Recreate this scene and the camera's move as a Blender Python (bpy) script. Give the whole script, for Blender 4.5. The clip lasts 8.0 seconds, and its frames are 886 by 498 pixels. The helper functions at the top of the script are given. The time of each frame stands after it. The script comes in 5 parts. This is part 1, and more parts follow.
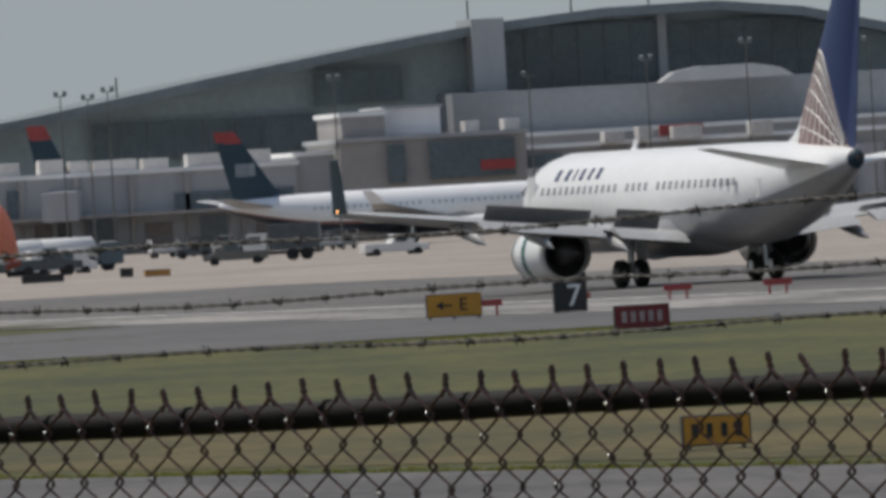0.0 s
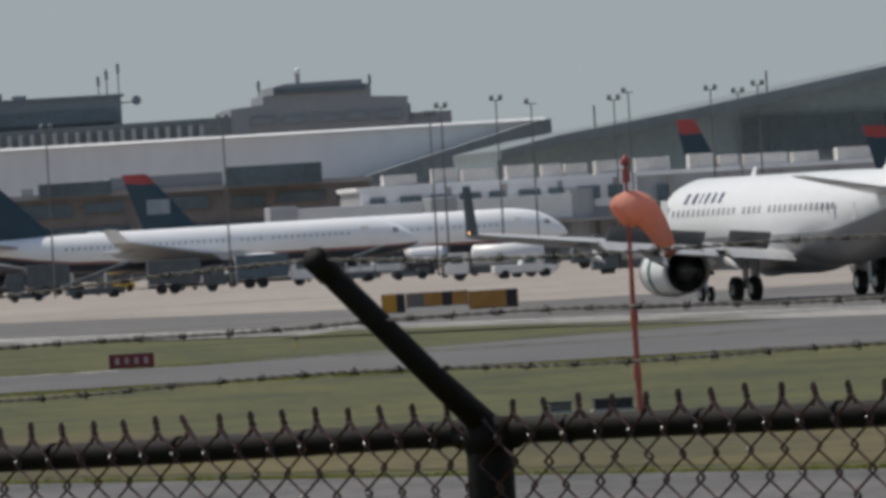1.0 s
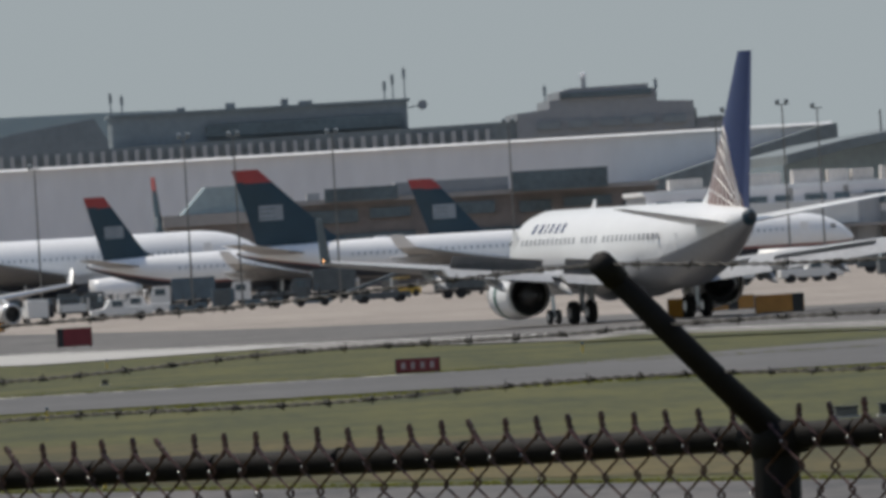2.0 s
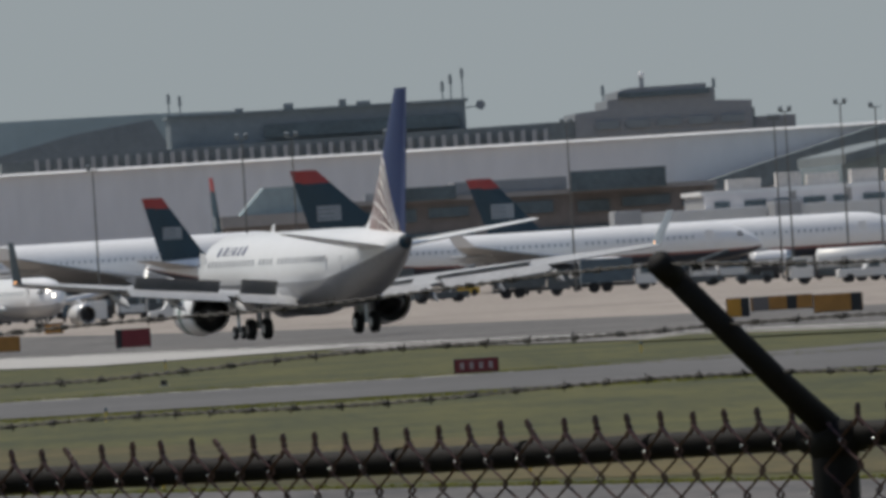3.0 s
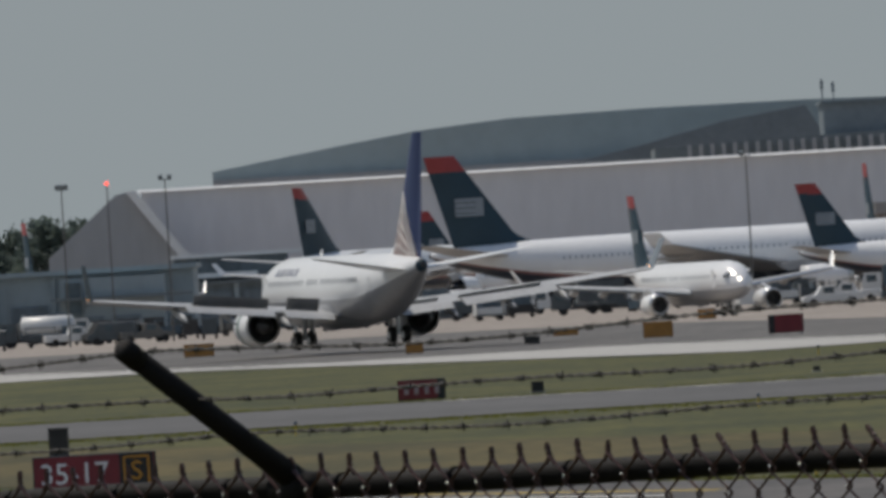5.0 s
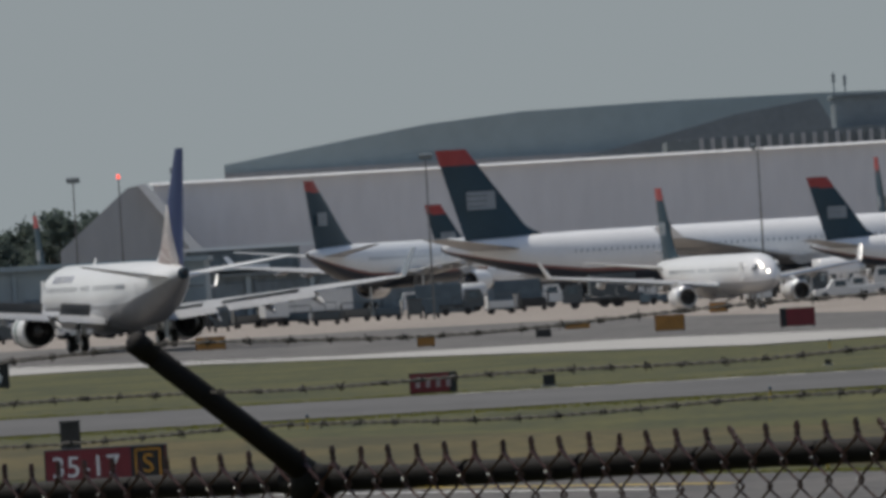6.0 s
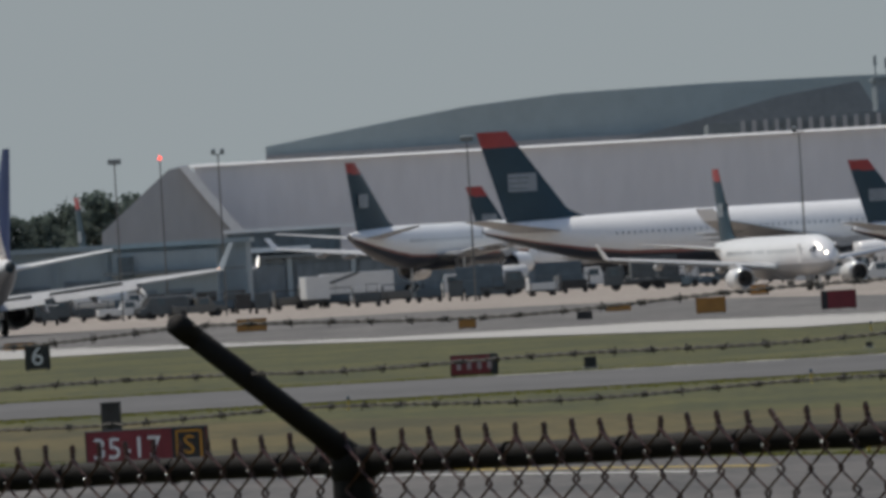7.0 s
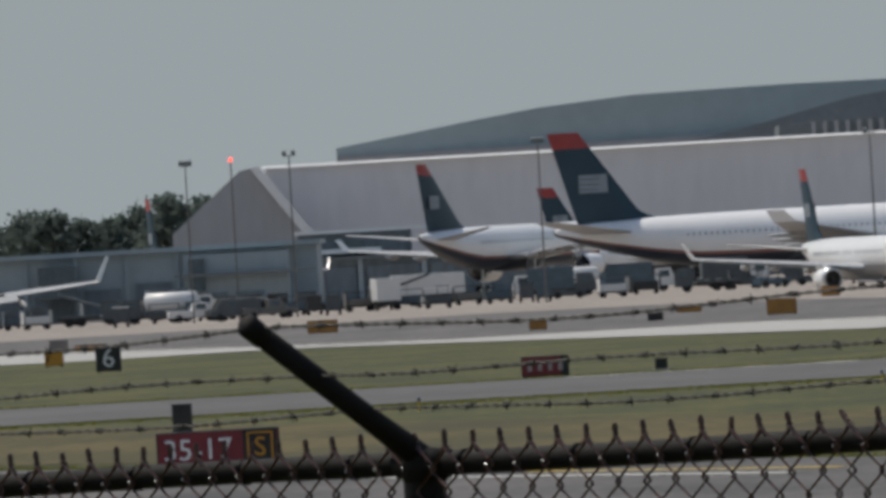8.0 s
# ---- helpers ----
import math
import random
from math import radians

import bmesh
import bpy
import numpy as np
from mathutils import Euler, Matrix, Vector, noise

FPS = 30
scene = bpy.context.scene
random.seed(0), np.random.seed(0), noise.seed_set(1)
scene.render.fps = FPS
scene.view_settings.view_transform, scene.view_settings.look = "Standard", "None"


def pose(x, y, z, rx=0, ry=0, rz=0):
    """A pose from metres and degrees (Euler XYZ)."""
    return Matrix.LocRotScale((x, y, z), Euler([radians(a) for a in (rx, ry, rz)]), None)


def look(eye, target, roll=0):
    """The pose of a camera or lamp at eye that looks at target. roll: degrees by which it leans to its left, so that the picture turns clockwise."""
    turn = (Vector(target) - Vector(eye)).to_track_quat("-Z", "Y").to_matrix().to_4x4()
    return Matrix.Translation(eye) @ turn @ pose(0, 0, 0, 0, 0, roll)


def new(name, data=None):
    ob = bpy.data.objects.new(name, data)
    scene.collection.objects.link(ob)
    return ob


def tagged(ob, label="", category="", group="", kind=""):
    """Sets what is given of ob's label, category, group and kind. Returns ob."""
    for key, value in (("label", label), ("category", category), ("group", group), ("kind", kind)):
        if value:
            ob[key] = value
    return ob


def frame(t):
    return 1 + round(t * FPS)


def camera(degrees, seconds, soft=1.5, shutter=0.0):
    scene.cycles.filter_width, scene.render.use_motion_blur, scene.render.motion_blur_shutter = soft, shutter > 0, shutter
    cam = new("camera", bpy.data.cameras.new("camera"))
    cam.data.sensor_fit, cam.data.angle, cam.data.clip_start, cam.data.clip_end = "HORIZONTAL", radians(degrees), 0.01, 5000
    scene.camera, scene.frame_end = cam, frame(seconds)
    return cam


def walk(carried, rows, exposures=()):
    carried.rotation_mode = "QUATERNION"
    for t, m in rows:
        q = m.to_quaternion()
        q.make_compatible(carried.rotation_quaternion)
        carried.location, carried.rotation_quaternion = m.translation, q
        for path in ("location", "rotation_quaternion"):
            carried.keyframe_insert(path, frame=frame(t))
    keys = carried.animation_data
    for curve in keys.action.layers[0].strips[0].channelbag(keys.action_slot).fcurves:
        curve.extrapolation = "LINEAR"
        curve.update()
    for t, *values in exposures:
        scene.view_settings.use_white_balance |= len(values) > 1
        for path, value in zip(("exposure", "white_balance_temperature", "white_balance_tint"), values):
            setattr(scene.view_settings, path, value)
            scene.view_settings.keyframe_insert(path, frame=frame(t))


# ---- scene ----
EYE = 4.5


def aim(turn, tilt, lean):
    """Tripod head: degrees to the right, upwards, and of lean."""
    return pose(0, 0, EYE, 90 + tilt, 0, -turn) @ pose(0, 0, 0, 0, 0, -lean)


cam = camera(3.3, 8.0, soft=3.9)
walk(cam, [
    (0.0, aim(6.0516, -0.2375, 3.3092)),
    (0.3, aim(5.6204, -0.2217, 3.2576)),
    (0.5, aim(5.0714, -0.1947, 3.2059)),
    (0.6, aim(4.7326, -0.1736, 3.2624)),
    (0.7, aim(4.4187, -0.1539, 3.2952)),
    (0.8, aim(4.0854, -0.1348, 3.3101)),
    (1.0, aim(3.6321, -0.1220, 3.3546)),
    (1.5, aim(2.9025, -0.0727, 3.3962)),
    (1.7, aim(2.7341, -0.0491, 3.3718)),
    (2.8, aim(2.4086, -0.0402, 3.4253)),
    (3.0, aim(2.3522, -0.0300, 3.4965)),
    (3.2, aim(1.7900, -0.0170, 3.5500)),
    (3.3, aim(1.4966, -0.0101, 3.5753)),
    (3.5, aim(0.9322, 0.0074, 3.6260)),
    (4.0, aim(0.1800, 0.0449, 3.4952)),
    (4.5, aim(0.0000, 0.0506, 3.4506)),
    (4.7, aim(-0.0512, 0.0613, 3.4383)),
    (6.0, aim(-0.1239, 0.0388, 3.3629)),
    (6.2, aim(-0.1619, 0.0296, 3.3357)),
    (6.5, aim(-0.2041, 0.0280, 3.3086)),
    (7.0, aim(-0.2811, -0.0195, 3.2772)),
    (7.5, aim(-0.4515, -0.0131, 3.2963)),
    (8.0, aim(-0.5442, 0.0012, 3.3308)),
], exposures=[(0.0, 0.0), (1.0, 0.06), (1.5, 0.1), (3.0, -0.1), (4.5, -0.25), (6.5, -0.19), (8.0, -0.06)])

# ---- light ----
SUN_EL, SUN_AZ = 60.0, -52.0     # degrees; azimuth clockwise from +y
world = bpy.data.worlds.new("sky")
scene.world = world
world.use_nodes = True
wn = world.node_tree
sky = wn.nodes.new("ShaderNodeTexSky")
sky.sky_type, sky.sun_disc = "NISHITA", False
sky.sun_elevation, sky.sun_rotation = radians(SUN_EL), radians(SUN_AZ)
sky.air_density, sky.dust_density, sky.ozone_density = 1.0, 0.6, 1.5
# summer haze: the sky pales to an even grey-blue towards the horizon, all round
geo = wn.nodes.new("ShaderNodeTexCoord")
sep = wn.nodes.new("ShaderNodeSeparateXYZ")
wn.links.new(geo.outputs["Generated"], sep.inputs[0])
fall = wn.nodes.new("ShaderNodeMapRange")
fall.interpolation_type = "SMOOTHSTEP"
fall.inputs["From Min"].default_value, fall.inputs["From Max"].default_value = 0.0, 0.85
fall.inputs["To Min"].default_value, fall.inputs["To Max"].default_value = 1.0, 0.0
wn.links.new(sep.outputs["Z"], fall.inputs["Value"])
haze = wn.nodes.new("ShaderNodeMix")
haze.data_type = "RGBA"
haze.inputs["B"].default_value = (3.24, 3.66, 3.86, 1)
wn.links.new(fall.outputs[0], haze.inputs["Factor"])
wn.links.new(sky.outputs[0], haze.inputs["A"])
wn.links.new(haze.outputs["Result"], wn.nodes["Background"].inputs[0])
wn.nodes["Background"].inputs[1].default_value = 0.1
sun = new("sun", bpy.data.lights.new("sun", "SUN"))
sun.data.energy, sun.data.angle, sun.data.color = 3.2, radians(0.6), (1.0, 0.92, 0.79)
_d = Vector((math.sin(radians(SUN_AZ)) * math.cos(radians(SUN_EL)), math.cos(radians(SUN_AZ)) * math.cos(radians(SUN_EL)), math.sin(radians(SUN_EL))))
sun.matrix_world = look(_d * 50, (0, 0, 0))


# ---- materials ----
def mat(name, colour, rough=0.6, metal=0.0, vary=0.15, size=1.0, bump=0.0, stretch=(1, 1, 1), glow=None, alt=None, coat=0.0, sharp=0.3):
    """Principled surface, mottled at two scales; size: metres of the large mottling."""
    m = bpy.data.materials.new(name)
    m.use_nodes = True
    nt = m.node_tree
    b = nt.nodes["Principled BSDF"]
    b.inputs["Roughness"].default_value, b.inputs["Metallic"].default_value = rough, metal
    b.inputs["Coat Weight"].default_value = coat
    co = nt.nodes.new("ShaderNodeTexCoord")
    mp = nt.nodes.new("ShaderNodeMapping")
    mp.inputs["Scale"].default_value = stretch
    nt.links.new(co.outputs["Object"], mp.inputs[0])
    big, small = nt.nodes.new("ShaderNodeTexNoise"), nt.nodes.new("ShaderNodeTexNoise")
    for n, s, d in ((big, 1.0 / size, 3), (small, 9.0 / size, 5)):
        n.inputs["Scale"].default_value, n.inputs["Detail"].default_value = s, d
        nt.links.new(mp.outputs[0], n.inputs["Vector"])
    add = nt.nodes.new("ShaderNodeMath")
    add.operation = "ADD"
    nt.links.new(big.outputs["Fac"], add.inputs[0])
    nt.links.new(small.outputs["Fac"], add.inputs[1])
    ramp = nt.nodes.new("ShaderNodeMapRange")
    ramp.inputs["From Min"].default_value, ramp.inputs["From Max"].default_value = 1 - sharp, 1 + sharp
    nt.links.new(add.outputs[0], ramp.inputs["Value"])
    mix = nt.nodes.new("ShaderNodeMix")
    mix.data_type = "RGBA"
    lo = tuple(c * (1 - vary) for c in colour)
    hi = alt if alt else tuple(min(0.95, c * (1 + vary)) for c in colour)
    mix.inputs["A"].default_value, mix.inputs["B"].default_value = (*lo, 1), (*hi, 1)
    nt.links.new(ramp.outputs[0], mix.inputs["Factor"])
    nt.links.new(mix.outputs["Result"], b.inputs["Base Color"])
    if bump:
        bp = nt.nodes.new("ShaderNodeBump")
        bp.inputs["Strength"].default_value, bp.inputs["Distance"].default_value = bump, size * 0.05
        nt.links.new(small.outputs["Fac"], bp.inputs["Height"])
        nt.links.new(bp.outputs[0], b.inputs["Normal"])
    if glow:
        b.inputs["Emission Color"].default_value, b.inputs["Emission Strength"].default_value = (*glow[0], 1), glow[1]
    return m


GRASS = mat("grass", (0.039, 0.05, 0.004), 0.9, vary=0.38, size=4, bump=0.4, sharp=0.2, alt=(0.084, 0.079, 0.012), stretch=(0.8, 0.25, 1))
DRYGRASS = mat("dry_grass", (0.063, 0.057, 0.008), 0.9, vary=0.38, size=5, bump=0.4, sharp=0.2, alt=(0.108, 0.081, 0.02), stretch=(0.8, 0.25, 1))
ASPHALT = mat("asphalt", (0.103, 0.096, 0.09), 0.75, vary=0.35, sharp=0.2, size=7, bump=0.2, stretch=(1, 0.4, 1))
TAXIWAY = mat("taxiway_asphalt", (0.088, 0.085, 0.083), 0.75, vary=0.28, size=6, bump=0.2, stretch=(0.7, 0.3, 1))
ROADWAY = mat("worn_road_asphalt", (0.074, 0.07, 0.067), 0.75, vary=0.4, size=3, bump=0.3, sharp=0.18, alt=(0.118, 0.107, 0.099), stretch=(0.7, 0.3, 1))
BLADE = mat("grass_blades", (0.12, 0.14, 0.02), 0.9, vary=0.3, size=2, alt=(0.17, 0.17, 0.03))


def let_through(m, share):
    """Adds light passing through a thin leaf or cloth."""
    nt = m.node_tree
    p = nt.nodes["Principled BSDF"]
    t, x = nt.nodes.new("ShaderNodeBsdfTranslucent"), nt.nodes.new("ShaderNodeMixShader")
    nt.links.new(p.inputs["Base Color"].links[0].from_socket, t.inputs["Color"])
    x.inputs[0].default_value = share
    nt.links.new(p.outputs[0], x.inputs[1])
    nt.links.new(t.outputs[0], x.inputs[2])
    nt.links.new(x.outputs[0], nt.nodes["Material Output"].inputs["Surface"])


let_through(BLADE, 0.55)
CONCRETE = mat("pale_concrete", (0.41, 0.4, 0.38), 0.8, vary=0.12, size=8, bump=0.2)
OLDCON = mat("old_grey_concrete", (0.165, 0.157, 0.148), 0.8, vary=0.3, size=6, bump=0.2, sharp=0.15, alt=(0.3, 0.285, 0.265), stretch=(1, 0.35, 1))
APRON = mat("beige_concrete", (0.285, 0.247, 0.215), 0.8, vary=0.22, sharp=0.2, size=14, bump=0.2)
MARK = mat("marking_paint", (0.75, 0.74, 0.7), 0.7, vary=0.1, size=2)
WORNLINE = mat("worn_line_paint", (0.15, 0.145, 0.14), 0.7, vary=0.3, size=1.2, sharp=0.12, alt=(0.55, 0.53, 0.48), stretch=(1, 0.2, 1))
YMARK = mat("yellow_marking_paint", (0.6, 0.42, 0.05), 0.7, vary=0.1, size=2)
BLACK = mat("black_vinyl", (0.008, 0.007, 0.007), 0.75, vary=0.3, size=0.05, bump=0.3)
BLACK.node_tree.nodes["Principled BSDF"].inputs["Specular IOR Level"].default_value = 0.25
WIRE = mat("weathered_wire", (0.036, 0.02, 0.017), 0.42, metal=0.15, vary=0.5, size=0.03, bump=0.2, alt=(0.11, 0.045, 0.036))
# bright metal of the glints added on the fence wire
GLINT = mat("glint_metal", (0.62, 0.63, 0.62), 0.34, metal=1.0, vary=0.1, size=0.02)
BARB = mat("dull_barbed_wire", (0.028, 0.025, 0.023), 0.65, metal=0.15, vary=0.5, size=0.03, alt=(0.075, 0.07, 0.066))
GALV = mat("galvanised_wire", (0.16, 0.16, 0.155), 0.5, metal=0.6, vary=0.4, size=0.05)
WHITE = mat("white_paint", (0.87, 0.87, 0.87), 0.28, vary=0.04, size=3, coat=0.3)
GREYBELLY = mat("grey_belly_paint", (0.42, 0.43, 0.45), 0.35, vary=0.08, size=3, coat=0.2)
WINGGREY = mat("wing_grey_paint", (0.42, 0.425, 0.43), 0.45, vary=0.18, size=2)
# darker copy of the wing grey, with the raised panels' shade in it
SPOILER = mat("shaded_spoiler_grey", (0.2, 0.2, 0.2), 0.6, vary=0.2, size=1)
STEEL = mat("bare_metal", (0.55, 0.56, 0.57), 0.28, metal=0.9, vary=0.1, size=0.6)
DARKMETAL = mat("dark_metal", (0.06, 0.06, 0.062), 0.5, metal=0.5, vary=0.3, size=0.6)
RUBBER = mat("tyre_rubber", (0.02, 0.02, 0.02), 0.8, vary=0.2, size=0.4)
WINDOW = mat("cabin_window", (0.2, 0.21, 0.22), 0.15, vary=0.1, size=1)
DARKBELLY = mat("dark_belly_paint", (0.05, 0.058, 0.075), 0.4, vary=0.15, size=2)
CHEAT = mat("dull_red_line_paint", (0.28, 0.13, 0.12), 0.45, vary=0.1, size=2)
UBELLY = mat("slate_belly_paint", (0.35, 0.35, 0.36), 0.35, vary=0.12, size=2, coat=0.2)
# panes of the distant jets, paled in colour for haze
PALEPANE = mat("hazed_cabin_window", (0.4, 0.42, 0.44), 0.3, vary=0.1, size=1)
NAVY = mat("navy_paint", (0.017, 0.048, 0.072), 0.55, vary=0.12, size=2)
UBLUE = mat("blue_paint", (0.018, 0.038, 0.125), 0.55, vary=0.1, size=2)
UGOLD = mat("copper_globe_paint", (0.29, 0.195, 0.185), 0.4, vary=0.15, size=1.5)
ULINE = mat("pale_line_paint", (0.72, 0.7, 0.68), 0.4, vary=0.05, size=1)
RED = mat("red_paint", (0.33, 0.045, 0.045), 0.4, vary=0.12, size=1)
GREEN = mat("green_band_paint", (0.03, 0.14, 0.11), 0.4, vary=0.1, size=1)
FLAGGREY = mat("pale_grey_emblem_paint", (0.25, 0.285, 0.32), 0.4, vary=0.12, size=0.5)
LAMPON = mat("lamp_and_glint_glow", (1, 0.9, 0.75), 0.3, glow=((1.0, 0.9, 0.75), 12))
NAVLIGHT = mat("navigation_light_glow", (1, 0.5, 0.2), 0.3, glow=((1.0, 0.45, 0.15), 5))
BEACONRED = mat("red_obstruction_glow", (1, 0.1, 0.05), 0.3, glow=((1.0, 0.08, 0.05), 2.5))
SOCK = mat("orange_fabric", (0.93, 0.45, 0.34), 0.8, vary=0.1, size=0.6, bump=0.3)
let_through(SOCK, 0.45)
POLERED = mat("faded_red_paint", (0.42, 0.1, 0.075), 0.6, vary=0.2, size=0.4)
SIGNRED = mat("sign_red", (0.2, 0.022, 0.03), 0.5, vary=0.15, size=0.6)
SIGNTAN = mat("faded_sign_tan", (0.42, 0.2, 0.045), 0.6, vary=0.2, size=0.5)
SIGNYEL = mat("sign_yellow", (0.58, 0.28, 0.03), 0.5, vary=0.12, size=0.6)
SIGNBLACK = mat("sign_black", (0.018, 0.02, 0.022), 0.5, vary=0.2, size=0.6)
WORN = mat("worn_legend_paint", (0.42, 0.33, 0.33), 0.6, vary=0.35, size=0.25)
SIGNWHITE = mat("sign_white", (0.8, 0.8, 0.8), 0.5, vary=0.05, size=0.6)
WALLGREY = mat("grey_cladding", (0.37, 0.38, 0.395), 0.6, vary=0.08, size=12, stretch=(1, 1, 0.3))
WALLBEIGE = mat("beige_panel", (0.33, 0.315, 0.305), 0.7, vary=0.08, size=10)
WALLWHITE = mat("white_cladding", (0.78, 0.76, 0.77), 0.55, vary=0.05, size=14, stretch=(1, 1, 0.3))
ROOFWHITE = mat("white_roof_membrane", (0.82, 0.82, 0.82), 0.6, vary=0.05, size=10)
PLANTBOX = mat("cream_plant_box", (0.58, 0.56, 0.54), 0.65, vary=0.2, size=3)
ROOFDARK = mat("dark_roof", (0.175, 0.205, 0.218), 0.7, vary=0.15, size=8)
# far hall's roof, its blue-grey lightened to include haze
BLUEGREY = mat("hazed_bluegrey_roof", (0.35, 0.41, 0.42), 0.6, vary=0.08, size=20)
DARKWALL = mat("dark_brown_wall", (0.2, 0.175, 0.165), 0.7, vary=0.2, size=8)
GLASS = mat("tinted_glazing", (0.085, 0.118, 0.138), 0.12, vary=0.3, size=6)
GLASSPALE = mat("pale_green_glazing", (0.29, 0.36, 0.385), 0.25, vary=0.12, size=8)
# leaf colour paled and blued to carry the distance haze
LEAF = mat("hazed_leaves", (0.12, 0.155, 0.14), 0.8, vary=0.2, size=3, alt=(0.14, 0.18, 0.155))
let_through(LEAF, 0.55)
PIERGREY = mat("blue_grey_pier_cladding", (0.31, 0.37, 0.4), 0.6, vary=0.1, size=9, stretch=(1, 1, 0.4))
SHUTTER = mat("dark_shutter", (0.15, 0.185, 0.21), 0.6, vary=0.25, size=6, stretch=(1, 1, 0.3))
SLATE = mat("slate_blue_cladding", (0.2, 0.23, 0.25), 0.6, vary=0.12, size=9)
TOWERGREY = mat("tower_grey_panel", (0.25, 0.265, 0.285), 0.6, vary=0.1, size=9)
GREYPANE = mat("grey_cabin_window", (0.33, 0.34, 0.36), 0.2, vary=0.1, size=1)
BARK = mat("bark", (0.1, 0.08, 0.06), 0.9, vary=0.3, size=0.5)
TRUCKWHITE = mat("truck_white", (0.7, 0.7, 0.69), 0.4, vary=0.06, size=1.5)
# dark vehicle paint, lifted a little with the haze of distance
TRUCKDARK = mat("truck_dark_hazed", (0.075, 0.09, 0.1), 0.45, vary=0.25, size=1)
TRUCKBLUE = mat("truck_blue", (0.075, 0.11, 0.14), 0.45, vary=0.2, size=1)
TRUCKYEL = mat("truck_yellow", (0.55, 0.36, 0.05), 0.45, vary=0.12, size=1)


# ---- mesh helpers ----
def part(name, bm, material, parent=None, label="", smooth=False):
    me = bpy.data.meshes.new(name)
    bmesh.ops.recalc_face_normals(bm, faces=bm.faces)
    if smooth:
        for fc in bm.faces:
            fc.smooth = True
    bm.to_mesh(me)
    bm.free()
    me.materials.append(material)
    ob = new(name, me)
    if parent:
        ob.parent = parent
    if label:
        ob["label"] = label
    return ob


def thing(name, m, label, category, group="", kind=""):
    ob = new(name)
    ob.empty_display_size = 0.2
    ob.matrix_world = m
    return tagged(ob, label, category, group, kind)


def box(bm, x0, x1, y0, y1, z0, z1, m=None, bevel=0.0):
    r = bmesh.ops.create_cube(bm, size=1)
    vs = r["verts"]
    for v in vs:
        v.co = Vector((x0 + (v.co.x + 0.5) * (x1 - x0), y0 + (v.co.y + 0.5) * (y1 - y0), z0 + (v.co.z + 0.5) * (z1 - z0)))
        if m:
            v.co = m @ v.co
    if bevel:
        es = list({e for v in vs for e in v.link_edges})
        bmesh.ops.bevel(bm, geom=es, offset=bevel, segments=2, affect="EDGES", profile=0.5)
    return bm


def boxbm(*a, **k):
    return box(bmesh.new(), *a, **k)


def prism(bm, outline, axis, a, b):
    """An outline of (u, v) pairs, drawn out along axis from a to b. axis x: (y, z); y: (x, z); z: (x, y)."""
    def at(u, v, w):
        return {"x": (w, u, v), "y": (u, w, v), "z": (u, v, w)}[axis]
    lo = [bm.verts.new(at(u, v, a)) for u, v in outline]
    hi = [bm.verts.new(at(u, v, b)) for u, v in outline]
    bm.faces.new(lo)
    bm.faces.new(hi[::-1])
    n = len(outline)
    for i in range(n):
        bm.faces.new((lo[i], lo[(i + 1) % n], hi[(i + 1) % n], hi[i]))
    return bm


def loft(bm, rings, cap=True):
    """Rings of equal count of points, skinned one to the next."""
    vv = [[bm.verts.new(p) for p in r] for r in rings]
    n = len(vv[0])
    for a, b in zip(vv, vv[1:]):
        for i in range(n):
            bm.faces.new((a[i], a[(i + 1) % n], b[(i + 1) % n], b[i]))
    if cap:
        bm.faces.new(vv[0][::-1])
        bm.faces.new(vv[-1])
    return bm


def circle(c, r, axis="y", n=24, sz=1.0):
    out = []
    for i in range(n):
        a = 2 * math.pi * i / n
        u, v = r * math.cos(a), r * sz * math.sin(a)
        out.append({"y": (c[0] + u, c[1], c[2] + v), "z": (c[0] + u, c[1] + v, c[2]), "x": (c[0], c[1] + u, c[2] + v)}[axis])
    return out


def tube(bm, pts, r, n=8):
    """A round bar along a line of points."""
    pts = [Vector(p) for p in pts]
    rings = []
    for i, p in enumerate(pts):
        d = (pts[min(i + 1, len(pts) - 1)] - pts[max(i - 1, 0)]).normalized()
        side = d.cross(Vector((0.31, 0.2, 0.93))).normalized()
        up = side.cross(d)
        rr = r[i] if isinstance(r, (list, tuple)) else r
        rings.append([p + rr * (math.cos(2 * math.pi * k / n) * side + math.sin(2 * math.pi * k / n) * up) for k in range(n)])
    return loft(bm, rings)


def wedge_plate(bm, root, tip, thick0, thick1):
    """A wing-like plate between two chords: root and tip are (leading point, trailing point)."""
    rings = []
    for (le, te), th in ((root, thick0), (tip, thick1)):
        le, te = Vector(le), Vector(te)
        ch = te - le
        ring = []
        for f, s in ((0, 0), (0.06, 0.6), (0.3, 1.0), (0.65, 0.7), (1, 0.06), (1, -0.06), (0.65, -0.4), (0.3, -0.6), (0.06, -0.45)):
            ring.append((le + ch * f, s * th * 0.5))
        rings.append(ring)
    span = Vector(tip[0]) - Vector(root[0])
    ch = Vector(root[1]) - Vector(root[0])
    nrm = span.cross(ch).normalized()
    if nrm.z < -0.2 or (abs(nrm.z) <= 0.2 and nrm.x < 0):
        nrm = -nrm
    return loft(bm, [[p + nrm * o for p, o in r] for r in rings])


